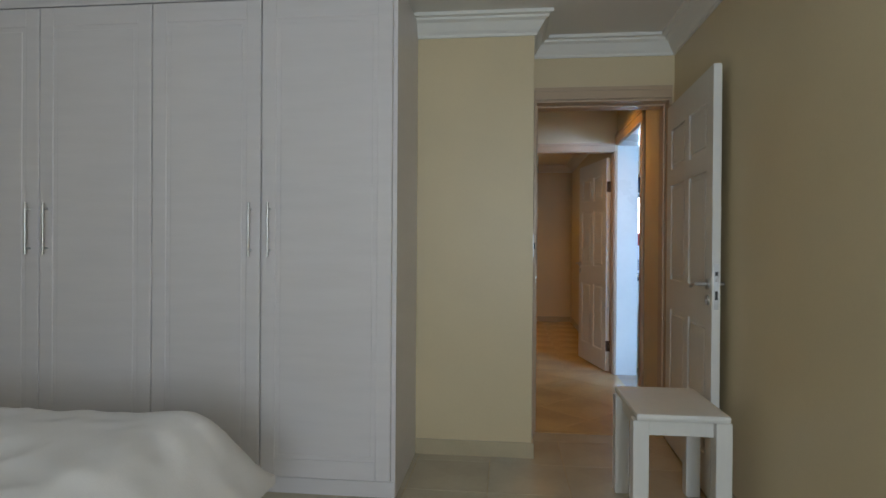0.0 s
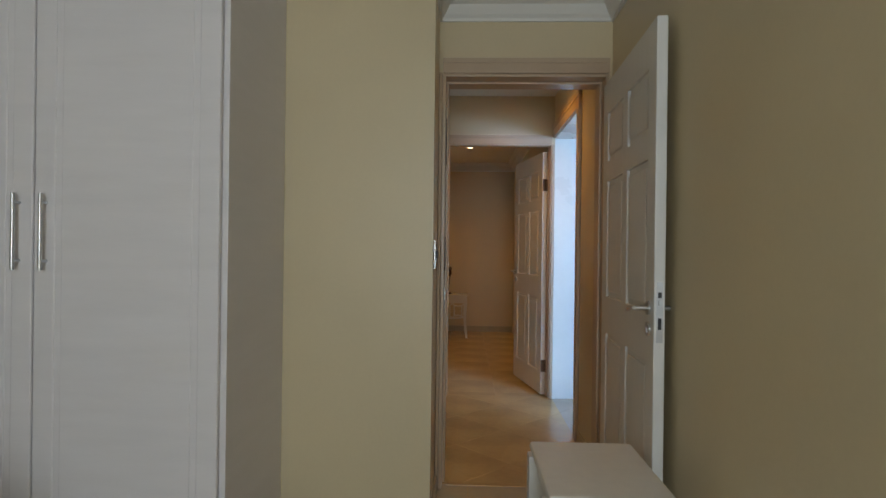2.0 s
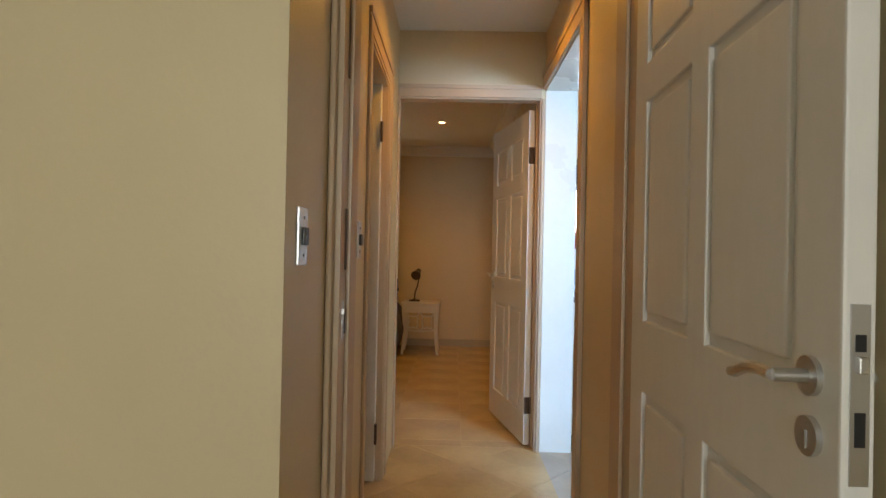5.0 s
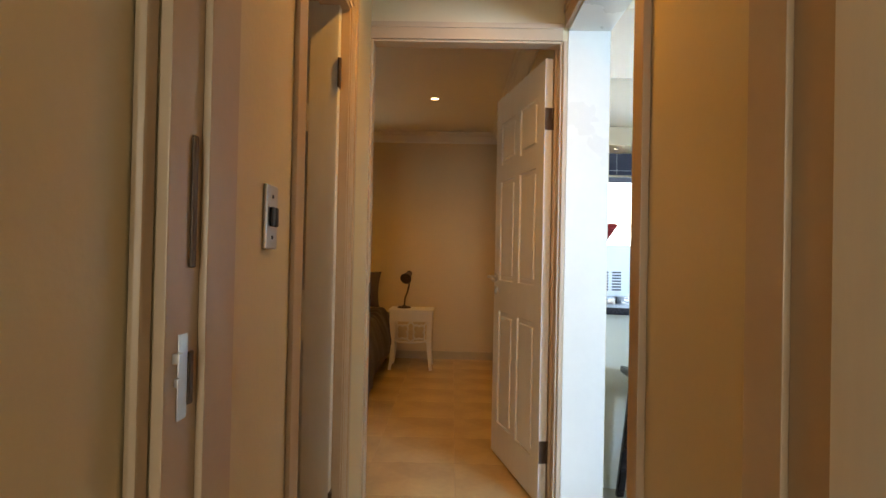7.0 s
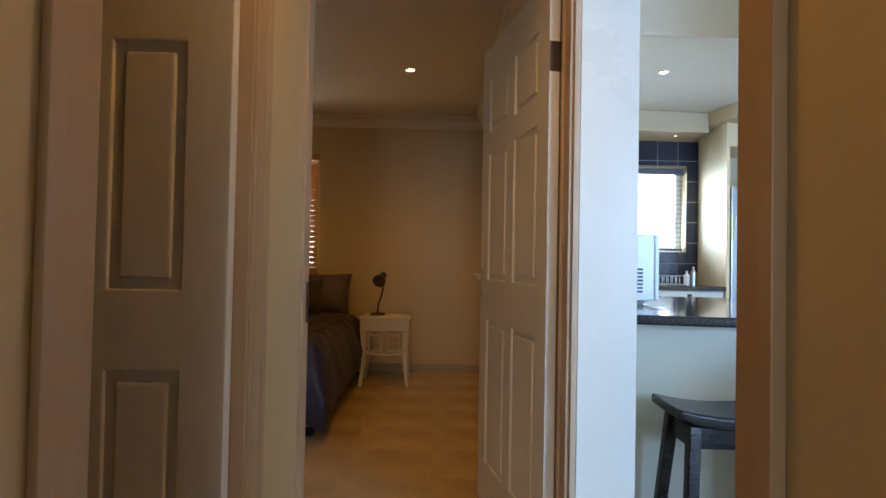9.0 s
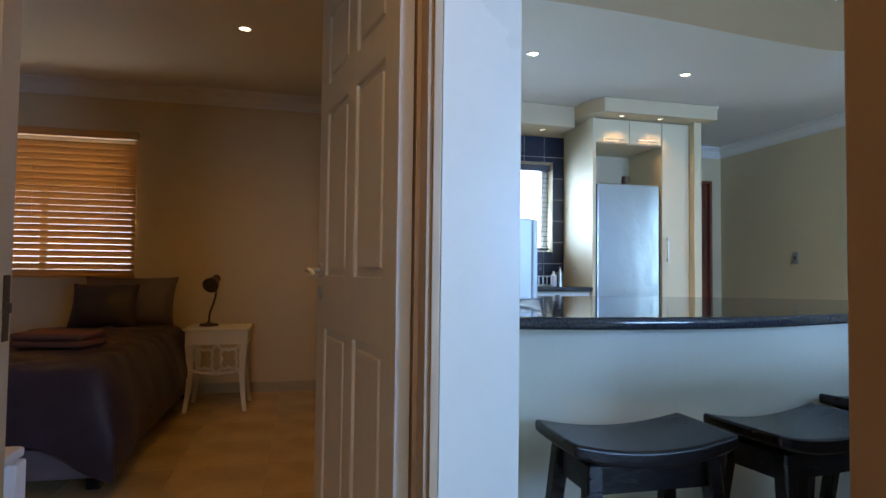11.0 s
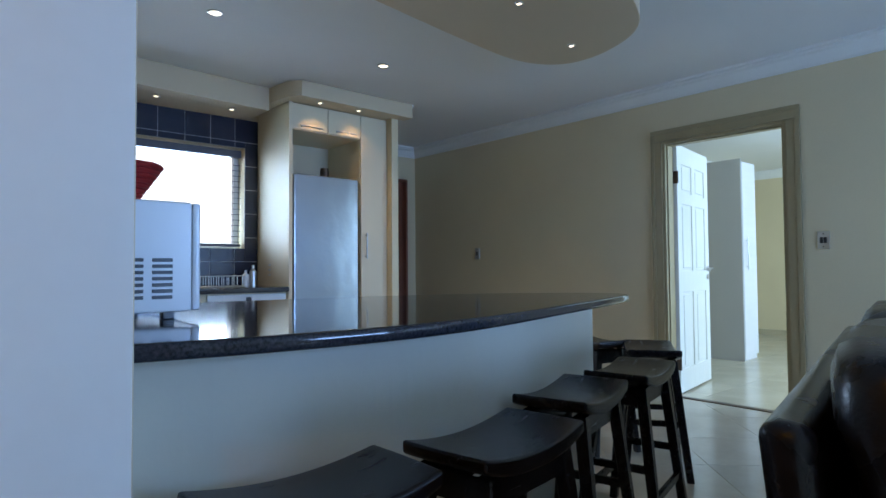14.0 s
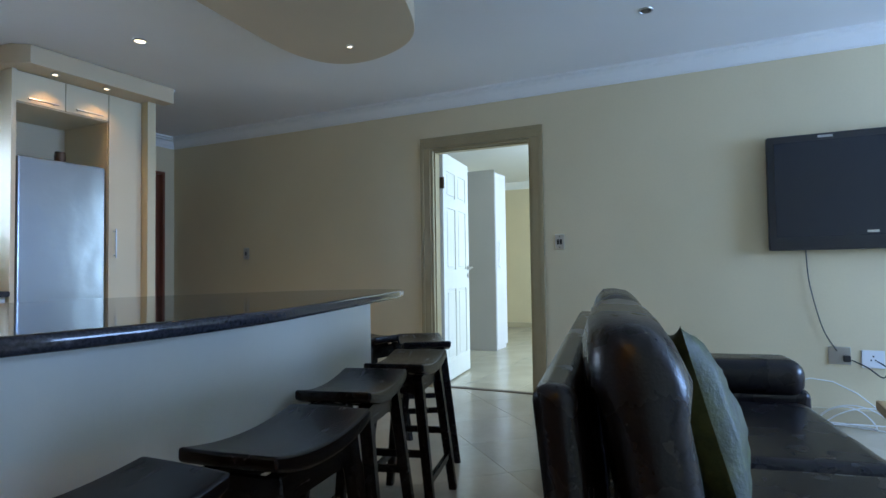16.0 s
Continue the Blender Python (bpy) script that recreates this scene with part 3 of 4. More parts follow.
for p in ((1.60, 4.75, H), (1.33, 7.95, H), (0.0, 7.0, H), (3.17, 7.88, H), (4.40, 7.98, H), ):
    downlight(*p)
for p in ((4.17, 6.50, 2.35), (4.83, 6.67, 2.35)):
    downlight(*p, True, 0.018)
downlight(5.47, 5.05, H, False)
for p in ((4.30, 8.70, 2.352), (4.66, 8.70, 2.352), (3.2, 9.1, 2.29), (3.75, 9.1, 2.29)):
    downlight(*p, True, 0.022)


# ---- second bedroom ----
def single_bed():
    b = empty("single_bed", pose(0, 0, 0), "single bed with dark plum satin cover", "bed")
    boxes("base", BASEFAB, [((-0.12, 7.18, 0.07), (0.86, 9.30, 0.32))], 0.02, b)
    each("foot", DARKWOOD, [((x, y, 0), (x + 0.06, y + 0.06, 0.071)) for x in (-0.08, 0.76) for y in (7.25, 9.2)], 0.005, b)
    boxes("mattress", BEDDARK, [((-0.12, 7.18, 0.32), (0.86, 9.30, 0.52))], 0.05, b)
    q = bmesh.new()
    soft_slab(q, -0.16, 0.93, 7.10, 9.0, 0.27, 0.585, 54, 86, 0.034, 9.7, 0.14, 0.07)
    tagged(done("bedspread", q, BEDDARK, b, True, flat=False), "dark plum quilted satin bedspread")


single_bed()


def cushion(name, m, w, h, t, material, label, category="pillow"):
    bm = bmesh.new()
    n = 18
    for side in (-1, 1):
        g = []
        for j in range(n + 1):
            row = []
            for i in range(n + 1):
                u, v = 2 * i / n - 1, 2 * j / n - 1
                k = max(0.0, (1 - u ** 2) * (1 - v ** 2)) ** 0.5
                pin = 1 - 0.07 * (1 - abs(u) ** 2) * abs(v) ** 3
                pin2 = 1 - 0.07 * (1 - abs(v) ** 2) * abs(u) ** 3
                wr = 0.014 * noise.noise(Vector((u * 3 + w * 9, v * 3, side))) + 0.008 * noise.noise(Vector((u * 8, v * 8 + w * 5, side)))
                row.append(bm.verts.new((u * w / 2 * pin2, side * (t / 2 * k + wr * k), v * h / 2 * pin)))
            g.append(row)
        for j in range(n):
            for i in range(n):
                bm.faces.new((g[j][i], g[j][i + 1], g[j + 1][i + 1], g[j + 1][i]))
    bmesh.ops.remove_doubles(bm, verts=bm.verts, dist=0.002)
    return tagged(done(name, bm, material, smooth=True, m=m, flat=False), label, category)


cushion("pillow", pose(0.42, 9.17, 0.76, -22, 0, 0), 0.66, 0.40, 0.20, PILLOWG, "grey plum satin pillow propped on the bed")
cushion("pillow", pose(0.30, 8.98, 0.735, -28, 0, 4), 0.44, 0.36, 0.17, BEDDARK, "black patterned cushion leaning on a pillow")


def towel():
    bm = bmesh.new()
    for k, z in enumerate((0.614, 0.652)):
        add_box(bm, (-0.19 + k * 0.012, -0.12, z - 0.017), (0.19 - k * 0.015, 0.12, z + 0.02), 0.017, 4)
    tagged(done("folded_towel", bm, TOWEL, smooth=True, m=pose(0.46, 7.74, 0.004, 0, 0, -12)), "folded brown towel on the bed", "towel")


towel()


def nightstand():
    s = empty("nightstand", pose(1.112, 8.88, 0), "white painted nightstand with quatrefoil fretwork", "nightstand")
    boxes("top", DOORW, [((-0.222, -0.19, 0.572), (0.222, 0.19, 0.592))], 0.005, s)
    boxes("drawer_box", DOORW, [((-0.21, -0.18, 0.475), (0.21, 0.18, 0.571))], 0.004, s)
    for sx in (-1, 1):
        for sy in (-1, 1):
            bm = bmesh.new()
            for k in range(8):
                z0, z1 = 0.474 * k / 8, 0.474 * (k + 1) / 8
                def sect(z):
                    q = 0.014 + 0.012 * (z / 0.474) ** 1.5
                    o = 0.018 * (1 - z / 0.474) ** 2 - 0.012 * math.sin(math.pi * z / 0.474)
                    return q, o
                (q0, o0), (q1, o1) = sect(z0), sect(z1)
                c = []
                for q, o, z in ((q0, o0, z0), (q1, o1, z1)):
                    cx, cy = sx * (0.185 + o), sy * (0.155 + o)
                    c.append([bm.verts.new((cx + a * q, cy + b * q, z)) for a, b in ((-1, -1), (1, -1), (1, 1), (-1, 1))])
                for e in range(4):
                    bm.faces.new((c[0][e], c[0][(e + 1) % 4], c[1][(e + 1) % 4], c[1][e]))
                bm.faces.new(c[0])
                bm.faces.new(c[1])
            done("leg", bm, DOORW, s)
    bm = bmesh.new()
    for cx in (-0.082, 0.082):
        loop = []
        for a in np.linspace(0, 2 * math.pi, 48, endpoint=False):
            r = 0.062 * (0.72 + 0.34 * abs(math.cos(2 * a + math.pi / 2)))
            loop.append((cx + r * math.cos(a), -0.16, 0.37 + r * 1.25 * math.sin(a)))
        add_tube(bm, loop, 0.011, True, 6)
        for dx, dz in ((-1, 1), (1, 1), (-1, -1), (1, -1)):
            add_cyl(bm, (cx + dx * 0.04, -0.16, 0.37 + dz * 0.055), (cx + dx * 0.078, -0.16, 0.37 + dz * 0.10), 0.010, seg=6)
    add_tube(bm, [(-0.18, -0.16, 0.30), (-0.12, -0.16, 0.275), (0, -0.16, 0.265), (0.12, -0.16, 0.275), (0.18, -0.16, 0.30)], 0.011, False, 6)
    tagged(done("fretwork", bm, DOORW, s, True), "pierced quatrefoil fretwork")


nightstand()


def desk_lamp():
    l = empty("desk_lamp", pose(1.03, 8.90, 0.592), "black metal desk lamp with bent neck", "lamp")
    bm = bmesh.new()
    add_cyl(bm, (0, 0, 0), (0, 0, 0.016), 0.07, 0.06, 24)
    add_cyl(bm, (0, 0, 0.016), (0, 0, 0.03), 0.03, 0.012, 16)
    done("base", bm, BROWNM, l, True)
    bm = bmesh.new()
    add_tube(bm, [(0, 0, 0.03), (0.005, 0, 0.10), (0.03, 0, 0.17), (0.045, 0, 0.24), (0.04, 0, 0.29), (0.03, -0.01, 0.31)], 0.008)
    done("neck", bm, BROWNM, l, True)
    bm = bmesh.new()
    a, b = Vector((0.04, 0.03, 0.35)), Vector((0.015, -0.08, 0.30))
    add_cyl(bm, a, b, 0.022, 0.058, 20)
    bmesh.ops.create_uvsphere(bm, u_segments=16, v_segments=8, radius=0.03, matrix=Matrix.Translation(a))
    done("shade", bm, BROWNM, l, True)


desk_lamp()


def venetian(name, x0, x1, z0, z1, y, material, label, pitch, tilt, depth):
    b = empty(name, pose(0, 0, 0), label, "window blind")
    boxes("headrail", material, [((x0, y - 0.03, z1 - 0.06), (x1, y + 0.03, z1))], 0.004, b)
    boxes("bottom_rail", material, [((x0, y - 0.025, z0), (x1, y + 0.025, z0 + 0.02))], 0.004, b)
    me = None
    n = int((z1 - z0 - 0.09) / pitch)
    for i in range(n):
        z = z0 + 0.04 + i * pitch
        m = pose((x0 + x1) / 2, y, z, tilt, 0, 0)
        if me is None:
            bm = bmesh.new()
            w = (x1 - x0) / 2 - 0.004
            add_box(bm, (-w, -depth / 2, -0.0015), (w, depth / 2, 0.0015))
            ob = done("slat", bm, material, b, m=m)
            me = ob.data
        else:
            ob = new("slat", me)
            ob.parent, ob.matrix_basis = b, m
    for x in np.linspace(x0 + 0.15, x1 - 0.15, 3):
        bm = bmesh.new()
        add_cyl(bm, (x, y - 0.027, z0 + 0.01), (x, y - 0.027, z1 - 0.03), 0.0012, seg=6)
        done("cord", bm, material, b)


venetian("venetian_blind", -1.05, 0.40, 0.93, 2.09, YN - 0.04, BLINDW, "honey-coloured wooden venetian blind, half closed", 0.050, -50, 0.057)
venetian("venetian_blind", 2.72, 3.95, 1.225, 2.03, YN + 0.045, BLINDD, "dark wooden venetian blind with open slats", 0.046, 7, 0.05)


def window(name, x0, x1, z0, z1, y, bars):
    w = empty(name, pose(0, 0, 0), "white framed glazed window", "window")
    w["kind"] = "structure"
    f = 0.045
    parts = [((x0, y, z0), (x0 + f, y + 0.05, z1)), ((x1 - f, y, z0), (x1, y + 0.05, z1)), ((x0 + f, y, z0), (x1 - f, y + 0.05, z0 + f)), ((x0 + f, y, z1 - f), (x1 - f, y + 0.05, z1))]
    for i in range(bars):
        x = x0 + (x1 - x0) * (i + 1) / (bars + 1)
        parts.append(((x - 0.02, y + 0.002, z0 + f), (x + 0.02, y + 0.048, z1 - f)))
    boxes("frame", DOORW, parts, 0.004, w)
    g = boxes("pane", GLASS, [((x0 + f, y + 0.022, z0 + f), (x1 - f, y + 0.027, z1 - f))], 0, w)
    g.visible_shadow = False


window("window_1", -1.0, 0.37, 0.95, 2.06, YN + 0.12, 1)
window("window_2", 2.7, 3.97, 1.21, 2.05, YN + 0.12, 0)
window("window_3", 0.75, 1.85, 0.9, 2.1, -2.42, 2)
window("window_4", 7.2, 9.6, 0.6, 2.2, 4.08, 2)
window("window_5", 4.1, 6.1, 0.85, 2.05, 0.88, 2)

# ---- kitchen and bar ----
FRONT = [(2.19, 5.72), (2.45, 5.665), (2.75, 5.645), (3.05, 5.675), (3.40, 5.765), (4.0, 5.95), (4.35, 6.06)]
front = smooth_loop(FRONT, 5, False)


def breakfast_bar():
    b = empty("breakfast_bar", pose(0, 0, 0), "curved breakfast bar with black granite top on a cream base", "bar counter")
    tip = [(4.50, 6.12), (4.57, 6.20), (4.58, 6.30), (4.53, 6.42)]
    back = smooth_loop([(4.53, 6.42), (4.2, 6.70), (3.6, 6.92), (2.9, 7.0), (2.19, 7.02)], 4, False)
    bm = bmesh.new()
    add_prism(bm, front + tip + back[1:], 0.865, 0.90, 0.013)
    tagged(done("countertop", bm, GRANITE, b, True), "polished black granite top")
    bm = bmesh.new()
    off = []
    pts = [Vector(p) for p in front]
    for i, p in enumerate(pts):
        d = (pts[min(i + 1, len(pts) - 1)] - pts[max(i - 1, 0)]).normalized()
        off.append((p + Vector((-d.y, d.x)) * 0.14, p + Vector((-d.y, d.x)) * 0.29))
    outer = [tuple(o[0]) for o in off]
    inner = [tuple(o[1]) for o in off][::-1]
    outer[0], inner[-1] = (2.19, outer[0][1]), (2.19, inner[-1][1])
    add_prism(bm, outer + inner, 0, 0.865)
    tagged(done("base", bm, SILL, b), "cream painted curved base wall")


breakfast_bar()


def bar_stool():
    s = empty("bar_stool", pose(0, 0, 0), "dark espresso wooden saddle-seat bar stool", "bar stool", "stools round the bar")
    bm = bmesh.new()
    nx, ny = 16, 6
    L, D, T = 0.44, 0.255, 0.042
    g = [[], []]
    for k in (0, 1):
        for j in range(ny + 1):
            row = []
            for i in range(nx + 1):
                u, v = 2 * i / nx - 1, 2 * j / ny - 1
                z = 0.604 + 0.026 * u * u - (T if k == 0 else 0) * (1 - 0.25 * abs(u) ** 3)
                row.append(bm.verts.new((u * L / 2 * (1 - 0.02 * v * v), v * D / 2 * (1 - 0.03 * u ** 4), z)))
            g[k].append(row)
    for j in range(ny):
        for i in range(nx):
            for k in (0, 1):
                bm.faces.new((g[k][j][i], g[k][j][i + 1], g[k][j + 1][i + 1], g[k][j + 1][i]))
    for i in range(nx):
        for j in (0, ny):
            bm.faces.new((g[0][j][i], g[0][j][i + 1], g[1][j][i + 1], g[1][j][i]))
    for j in range(ny):
        for i in (0, nx):
            bm.faces.new((g[0][j][i], g[0][j + 1][i], g[1][j + 1][i], g[1][j][i]))
    bmesh.ops.recalc_face_normals(bm, faces=bm.faces)
    rim = [e for e in bm.edges if len(e.link_faces) == 2 and e.calc_face_angle(0) > 1.0]
    bmesh.ops.bevel(bm, geom=rim, offset=0.009, segments=3, profile=0.5, affect="EDGES")
    done("seat", bm, DARKWOOD, s, True)
    for sx in (-1, 1):
        for sy in (-1, 1):
            bm = bmesh.new()
            a, b = Vector((sx * 0.155, sy * 0.085, 0.575)), Vector((sx * 0.20, sy * 0.15, 0))
            for p, q in ((0.020, 0.017),):
                va = [bm.verts.new(a + Vector((i * p, j * p, 0))) for i, j in ((-1, -1), (1, -1), (1, 1), (-1, 1))]
                vb = [bm.verts.new(b + Vector((i * q, j * q, 0))) for i, j in ((-1, -1), (1, -1), (1, 1), (-1, 1))]
            bm.faces.new(va)
            bm.faces.new(vb)
            for e in range(4):
                bm.faces.new((va[e], va[(e + 1) % 4], vb[(e + 1) % 4], vb[e]))
            bmesh.ops.bevel(bm, geom=bm.edges[:], offset=0.004, segments=1, affect="EDGES")
            done("leg", bm, DARKWOOD, s)
    boxes("apron", DARKWOOD, [((-0.15, -0.093, 0.50), (0.15, -0.078, 0.565)), ((-0.15, 0.078, 0.50), (0.15, 0.093, 0.565)), ((-0.165, -0.078, 0.50), (-0.148, 0.078, 0.565)), ((0.148, -0.078, 0.50), (0.165, 0.078, 0.565))], 0.003, s)
    for z, f in ((0.16, 0.72), (0.27, 0.53)):
        x, y = 0.155 + 0.045 * (1 - z / 0.575), 0.085 + 0.065 * (1 - z / 0.575)
        if z < 0.2:
            for sy in (-1, 1):
                boxes("rung", DARKWOOD, [((-x, sy * y - 0.010, z - 0.014), (x, sy * y + 0.010, z + 0.014))], 0.003, s)
        else:
            for sx in (-1, 1):
                boxes("rung", DARKWOOD, [((sx * x - 0.010, -y, z - 0.014), (sx * x + 0.010, y, z + 0.014))], 0.003, s)
    return s


STOOLS = [(2.53, 5.59, 0), (3.04, 5.60, 8), (3.62, 5.80, 15), (4.15, 5.90, 14), (4.80, 6.18, 35), (4.88, 6.60, 75)]
first = bar_stool()
for x, y, r in STOOLS[1:]:
    copy_thing(first, pose(x, y, 0, 0, 0, r))
first.matrix_basis = pose(STOOLS[0][0], STOOLS[0][1], 0, 0, 0, STOOLS[0][2])


def tall_units():
    y = 8.81
    u = empty("tall_cabinet", pose(0, 0, 0), "cream tall kitchen cabinet built round the fridge", "cabinet")
    boxes("side_panel", CUPB, [((4.085, y - 0.01, 0), (4.115, YN - 0.003, 2.352))], 0.003, u)
    boxes("carcass", CUPB, [((4.755, y + 0.02, 0), (5.028, YN - 0.003, 2.352)), ((4.116, y + 0.02, 2.14), (4.754, YN - 0.003, 2.352)), ((4.116, YN - 0.03, 1.6), (4.754, YN - 0.004, 2.139))], 0.002, u)
    for a, b, z0, z1 in ((4.757, 5.026, 0.1, 2.345), (4.118, 4.434, 2.145, 2.345), (4.438, 4.752, 2.145, 2.345)):
        d = boxes("door", CUPB, [((a, y, z0), (b, y + 0.0195, z1))], 0.004, u)
        bm = bmesh.new()
        if z0 < 1:
            hx = a + 0.04
            add_cyl(bm, (hx, y - 0.03, 1.12), (hx, y - 0.03, 1.34), 0.006)
            for z in (1.14, 1.32):
                add_cyl(bm, (hx, y - 0.03, z), (hx, y, z), 0.005)
        else:
            add_cyl(bm, (a + 0.06, y - 0.025, z0 + 0.025), (b - 0.06, y - 0.025, z0 + 0.025), 0.006)
            for x in (a + 0.08, b - 0.08):
                add_cyl(bm, (x, y - 0.025, z0 + 0.025), (x, y, z0 + 0.025), 0.005)
        tagged(done("handle", bm, STEEL, d, True), "steel bar handle")


tall_units()


def fridge():
    f = empty("fridge", pose(4.425, 8.80, 0), "grey metallic upright fridge between tall cabinets", "fridge")
    boxes("body", FRIDGE, [((-0.30, 0.06, 0.03), (0.30, 0.54, 1.79))], 0.01, f)
    boxes("door", FRIDGE, [((-0.30, 0.0, 0.06), (0.30, 0.055, 1.79))], 0.016, f)
    each("foot", BLACKP, [((x, 0.1, 0), (x + 0.05, 0.15, 0.031)) for x in (-0.27, 0.22)] + [((x, 0.45, 0), (x + 0.05, 0.5, 0.031)) for x in (-0.27, 0.22)], 0.003, f)


fridge()
bm = bmesh.new()
add_cyl(bm, (0, 0, 0), (0, 0, 0.07), 0.035, 0.038, 16)
add_cyl(bm, (0, 0, 0.071), (0, 0, 0.095), 0.034, seg=16)
tagged(done("jar", bm, BROWNM, smooth=True, m=pose(4.50, 8.98, 1.79)), "small dark jar on top of the fridge", "jar")


def kitchen_counter():
    c = empty("kitchen_counter", pose(0, 0, 0), "kitchen counter with black granite top and white fronts", "kitchen counter")
    boxes("carcass", CUPB, [((2.195, 8.84, 0.1), (4.083, YN - 0.02, 0.86))], 0.002, c)
    boxes("plinth", BLACKP, [((2.195, 8.88, 0), (4.083, YN - 0.05, 0.099))], 0.002, c)
    tagged(boxes("countertop", GRANITE, [((2.195, 8.78, 0.861), (4.083, YN - 0.013, 0.90))], 0.01, c), "polished black granite top")
    for i in range(3):
        a = 2.2 + i * 0.42
        boxes("door", CUPB, [((a, 8.82, 0.11), (a + 0.416, 8.839, 0.85))], 0.004, c)
    d = boxes("dishwasher_front", APPL, [((3.47, 8.815, 0.11), (4.07, 8.839, 0.85))], 0.006, c)
    boxes("dial", BLACKP, [((3.75, 8.805, 0.795), (3.79, 8.8145, 0.83))], 0.004, d)


kitchen_counter()
# dish rack and bottles beside the sink
bm = bmesh.new()
for i in range(9):
    add_tube(bm, [(3.50 + i * 0.04, 9.05, 0.905), (3.50 + i * 0.04, 9.05, 0.985), (3.50 + i * 0.04, 9.22, 0.985), (3.50 + i * 0.04, 9.22, 0.905)], 0.003)
for z in (0.905, 0.985):
    add_tube(bm, [(3.48, 9.05, z), (3.84, 9.05, z), (3.84, 9.22, z), (3.48, 9.22, z)], 0.004, True)
tagged(done("dish_rack", bm, STEEL), "small wire dish rack on the counter", "dish rack")
for i, (x, y, h, mt) in enumerate(((3.90, 9.18, 0.13, APPL), (3.97, 9.2, 0.17, STEEL), (3.42, 9.2, 0.15, APPL))):
    bm = bmesh.new()
    add_cyl(bm, (0, 0, 0), (0, 0, h * 0.7), 0.028, seg=16)
    add_cyl(bm, (0, 0, h * 0.7), (0, 0, h * 0.82), 0.028, 0.010, 16)
    add_cyl(bm, (0, 0, h * 0.82), (0, 0, h), 0.011, seg=12)
    tagged(done("bottle", bm, mt, smooth=True, m=pose(x, y, 0.90)), "small kitchen bottle on the counter", "bottle", "counter bottles")


def microwave():
    m = empty("microwave", pose(2.196, 6.20, 0.90), "white microwave oven seen from its vented side", "microwave")
    boxes("body", APPL, [((0, 0, 0.02), (0.305, 0.46, 0.31))], 0.008, m)
    boxes("door", APPL, [((0.306, 0.004, 0.022), (0.328, 0.456, 0.308))], 0.006, m)
    each("foot", BLACKP, [((x, y, 0), (x + 0.03, y + 0.03, 0.021)) for x in (0.03, 0.24) for y in (0.03, 0.39)], 0.003, m)
    bm = bmesh.new()
    for c in (0.135, 0.205):
        for k in range(7):
            add_box(bm, (c, -0.0025, 0.055 + k * 0.016), (c + 0.05, 0.001, 0.064 + k * 0.016), 0.003)
    done("vent", bm, BLACKP, m)


microwave()
for z in (1.07, 1.03, 0.99):
    bm = bmesh.new()
    add_cyl(bm, (0, 0, 0), (-0.006, 0, 0), 0.012, seg=14)
    add_tube(bm, [(-0.006, 0, 0), (-0.018, 0, -0.004), (-0.022, 0, 0.006)], 0.003)
    tagged(done("hook", bm, APPL, smooth=True, m=pose(4.087, 9.13, z)), "small white hook on the cabinet side", "hook", "hooks on the cabinet")
bm = bmesh.new()
rows = 9
for k in range(rows):
    r = 0.06 + 0.075 * k / (rows - 1)
    z = 0.01 + 0.014 * k
    add_tube(bm, [(r * math.cos(a), r * math.sin(a) * 0.8, z) for a in np.linspace(0, 2 * math.pi, 28, endpoint=False)], 0.009, True, 6)
add_cyl(bm, (0, 0, 0), (0, 0, 0.008), 0.062, seg=24)
tagged(done("basket", bm, RED, smooth=True, m=pose(2.36, 6.48, 1.21)), "red woven basket on the microwave", "basket")

# dropped ceilings
OUT = smooth_loop([(2.19, 5.80), (2.8, 5.74), (3.6, 5.86), (4.4, 6.05), (4.88, 6.26), (5.08, 6.6), (5.06, 6.90), (4.80, 7.05), (4.3, 7.03), (3.4, 6.92), (2.7, 6.88), (2.19, 6.88)], 6, False)
bm = bmesh.new()
add_prism(bm, OUT, 2.35, H - 0.004, 0.006)
setting(done("ceiling_bar_panel", bm, BULK, smooth=True), "khaki curved dropped ceiling panel", "bulkhead")
bm = bmesh.new()
edge = [(4.0, 8.98), (4.03, 8.72), (4.10, 8.62), (5.17, 8.62), (5.17, 8.74), (5.028, 8.742), (5.028, YN - 0.002), (4.0, YN - 0.002)]
add_prism(bm, edge, 2.354, H - 0.003, 0.006)
setting(done("ceiling_fridge_bulkhead", bm, BULK, smooth=True), "khaki plaster bulkhead above the cabinets", "bulkhead")
bm = bmesh.new()
add_prism(bm, [(2.192, 8.92), (3.0, 8.90), (3.999, 8.97), (3.999, YN - 0.002), (2.192, YN - 0.002)], 2.292, H - 0.003, 0.006)
setting(done("ceiling_sink_bulkhead", bm, BULK, smooth=True), "khaki plaster bulkhead above the sink", "bulkhead")


# ---- entry nook and living room ----
d = empty("door", pose(0, 0, 0), "closed red-brown wooden entrance door", "door")
boxes("leaf", REDWOOD, [((5.465, 10.21, 0.01), (6.265, 10.25, 2.06))], 0.004, d)
bm = bmesh.new()
for x0, x1 in ((5.55, 5.83), (5.90, 6.18)):
    for z0, z1 in ((0.2, 0.9), (1.1, 1.85)):
        add_box(bm, (x0, 10.2, z0), (x1, 10.212, z1), 0.01)
done("panel", bm, REDWOOD, d)
boxes("meter_box", APPL, [((5.102, 9.62, 1.52), (5.23, 9.90, 1.86))], 0.006)
tagged(bpy.data.objects["meter_box"], "white electrical box on the entry wall", "electrical box")


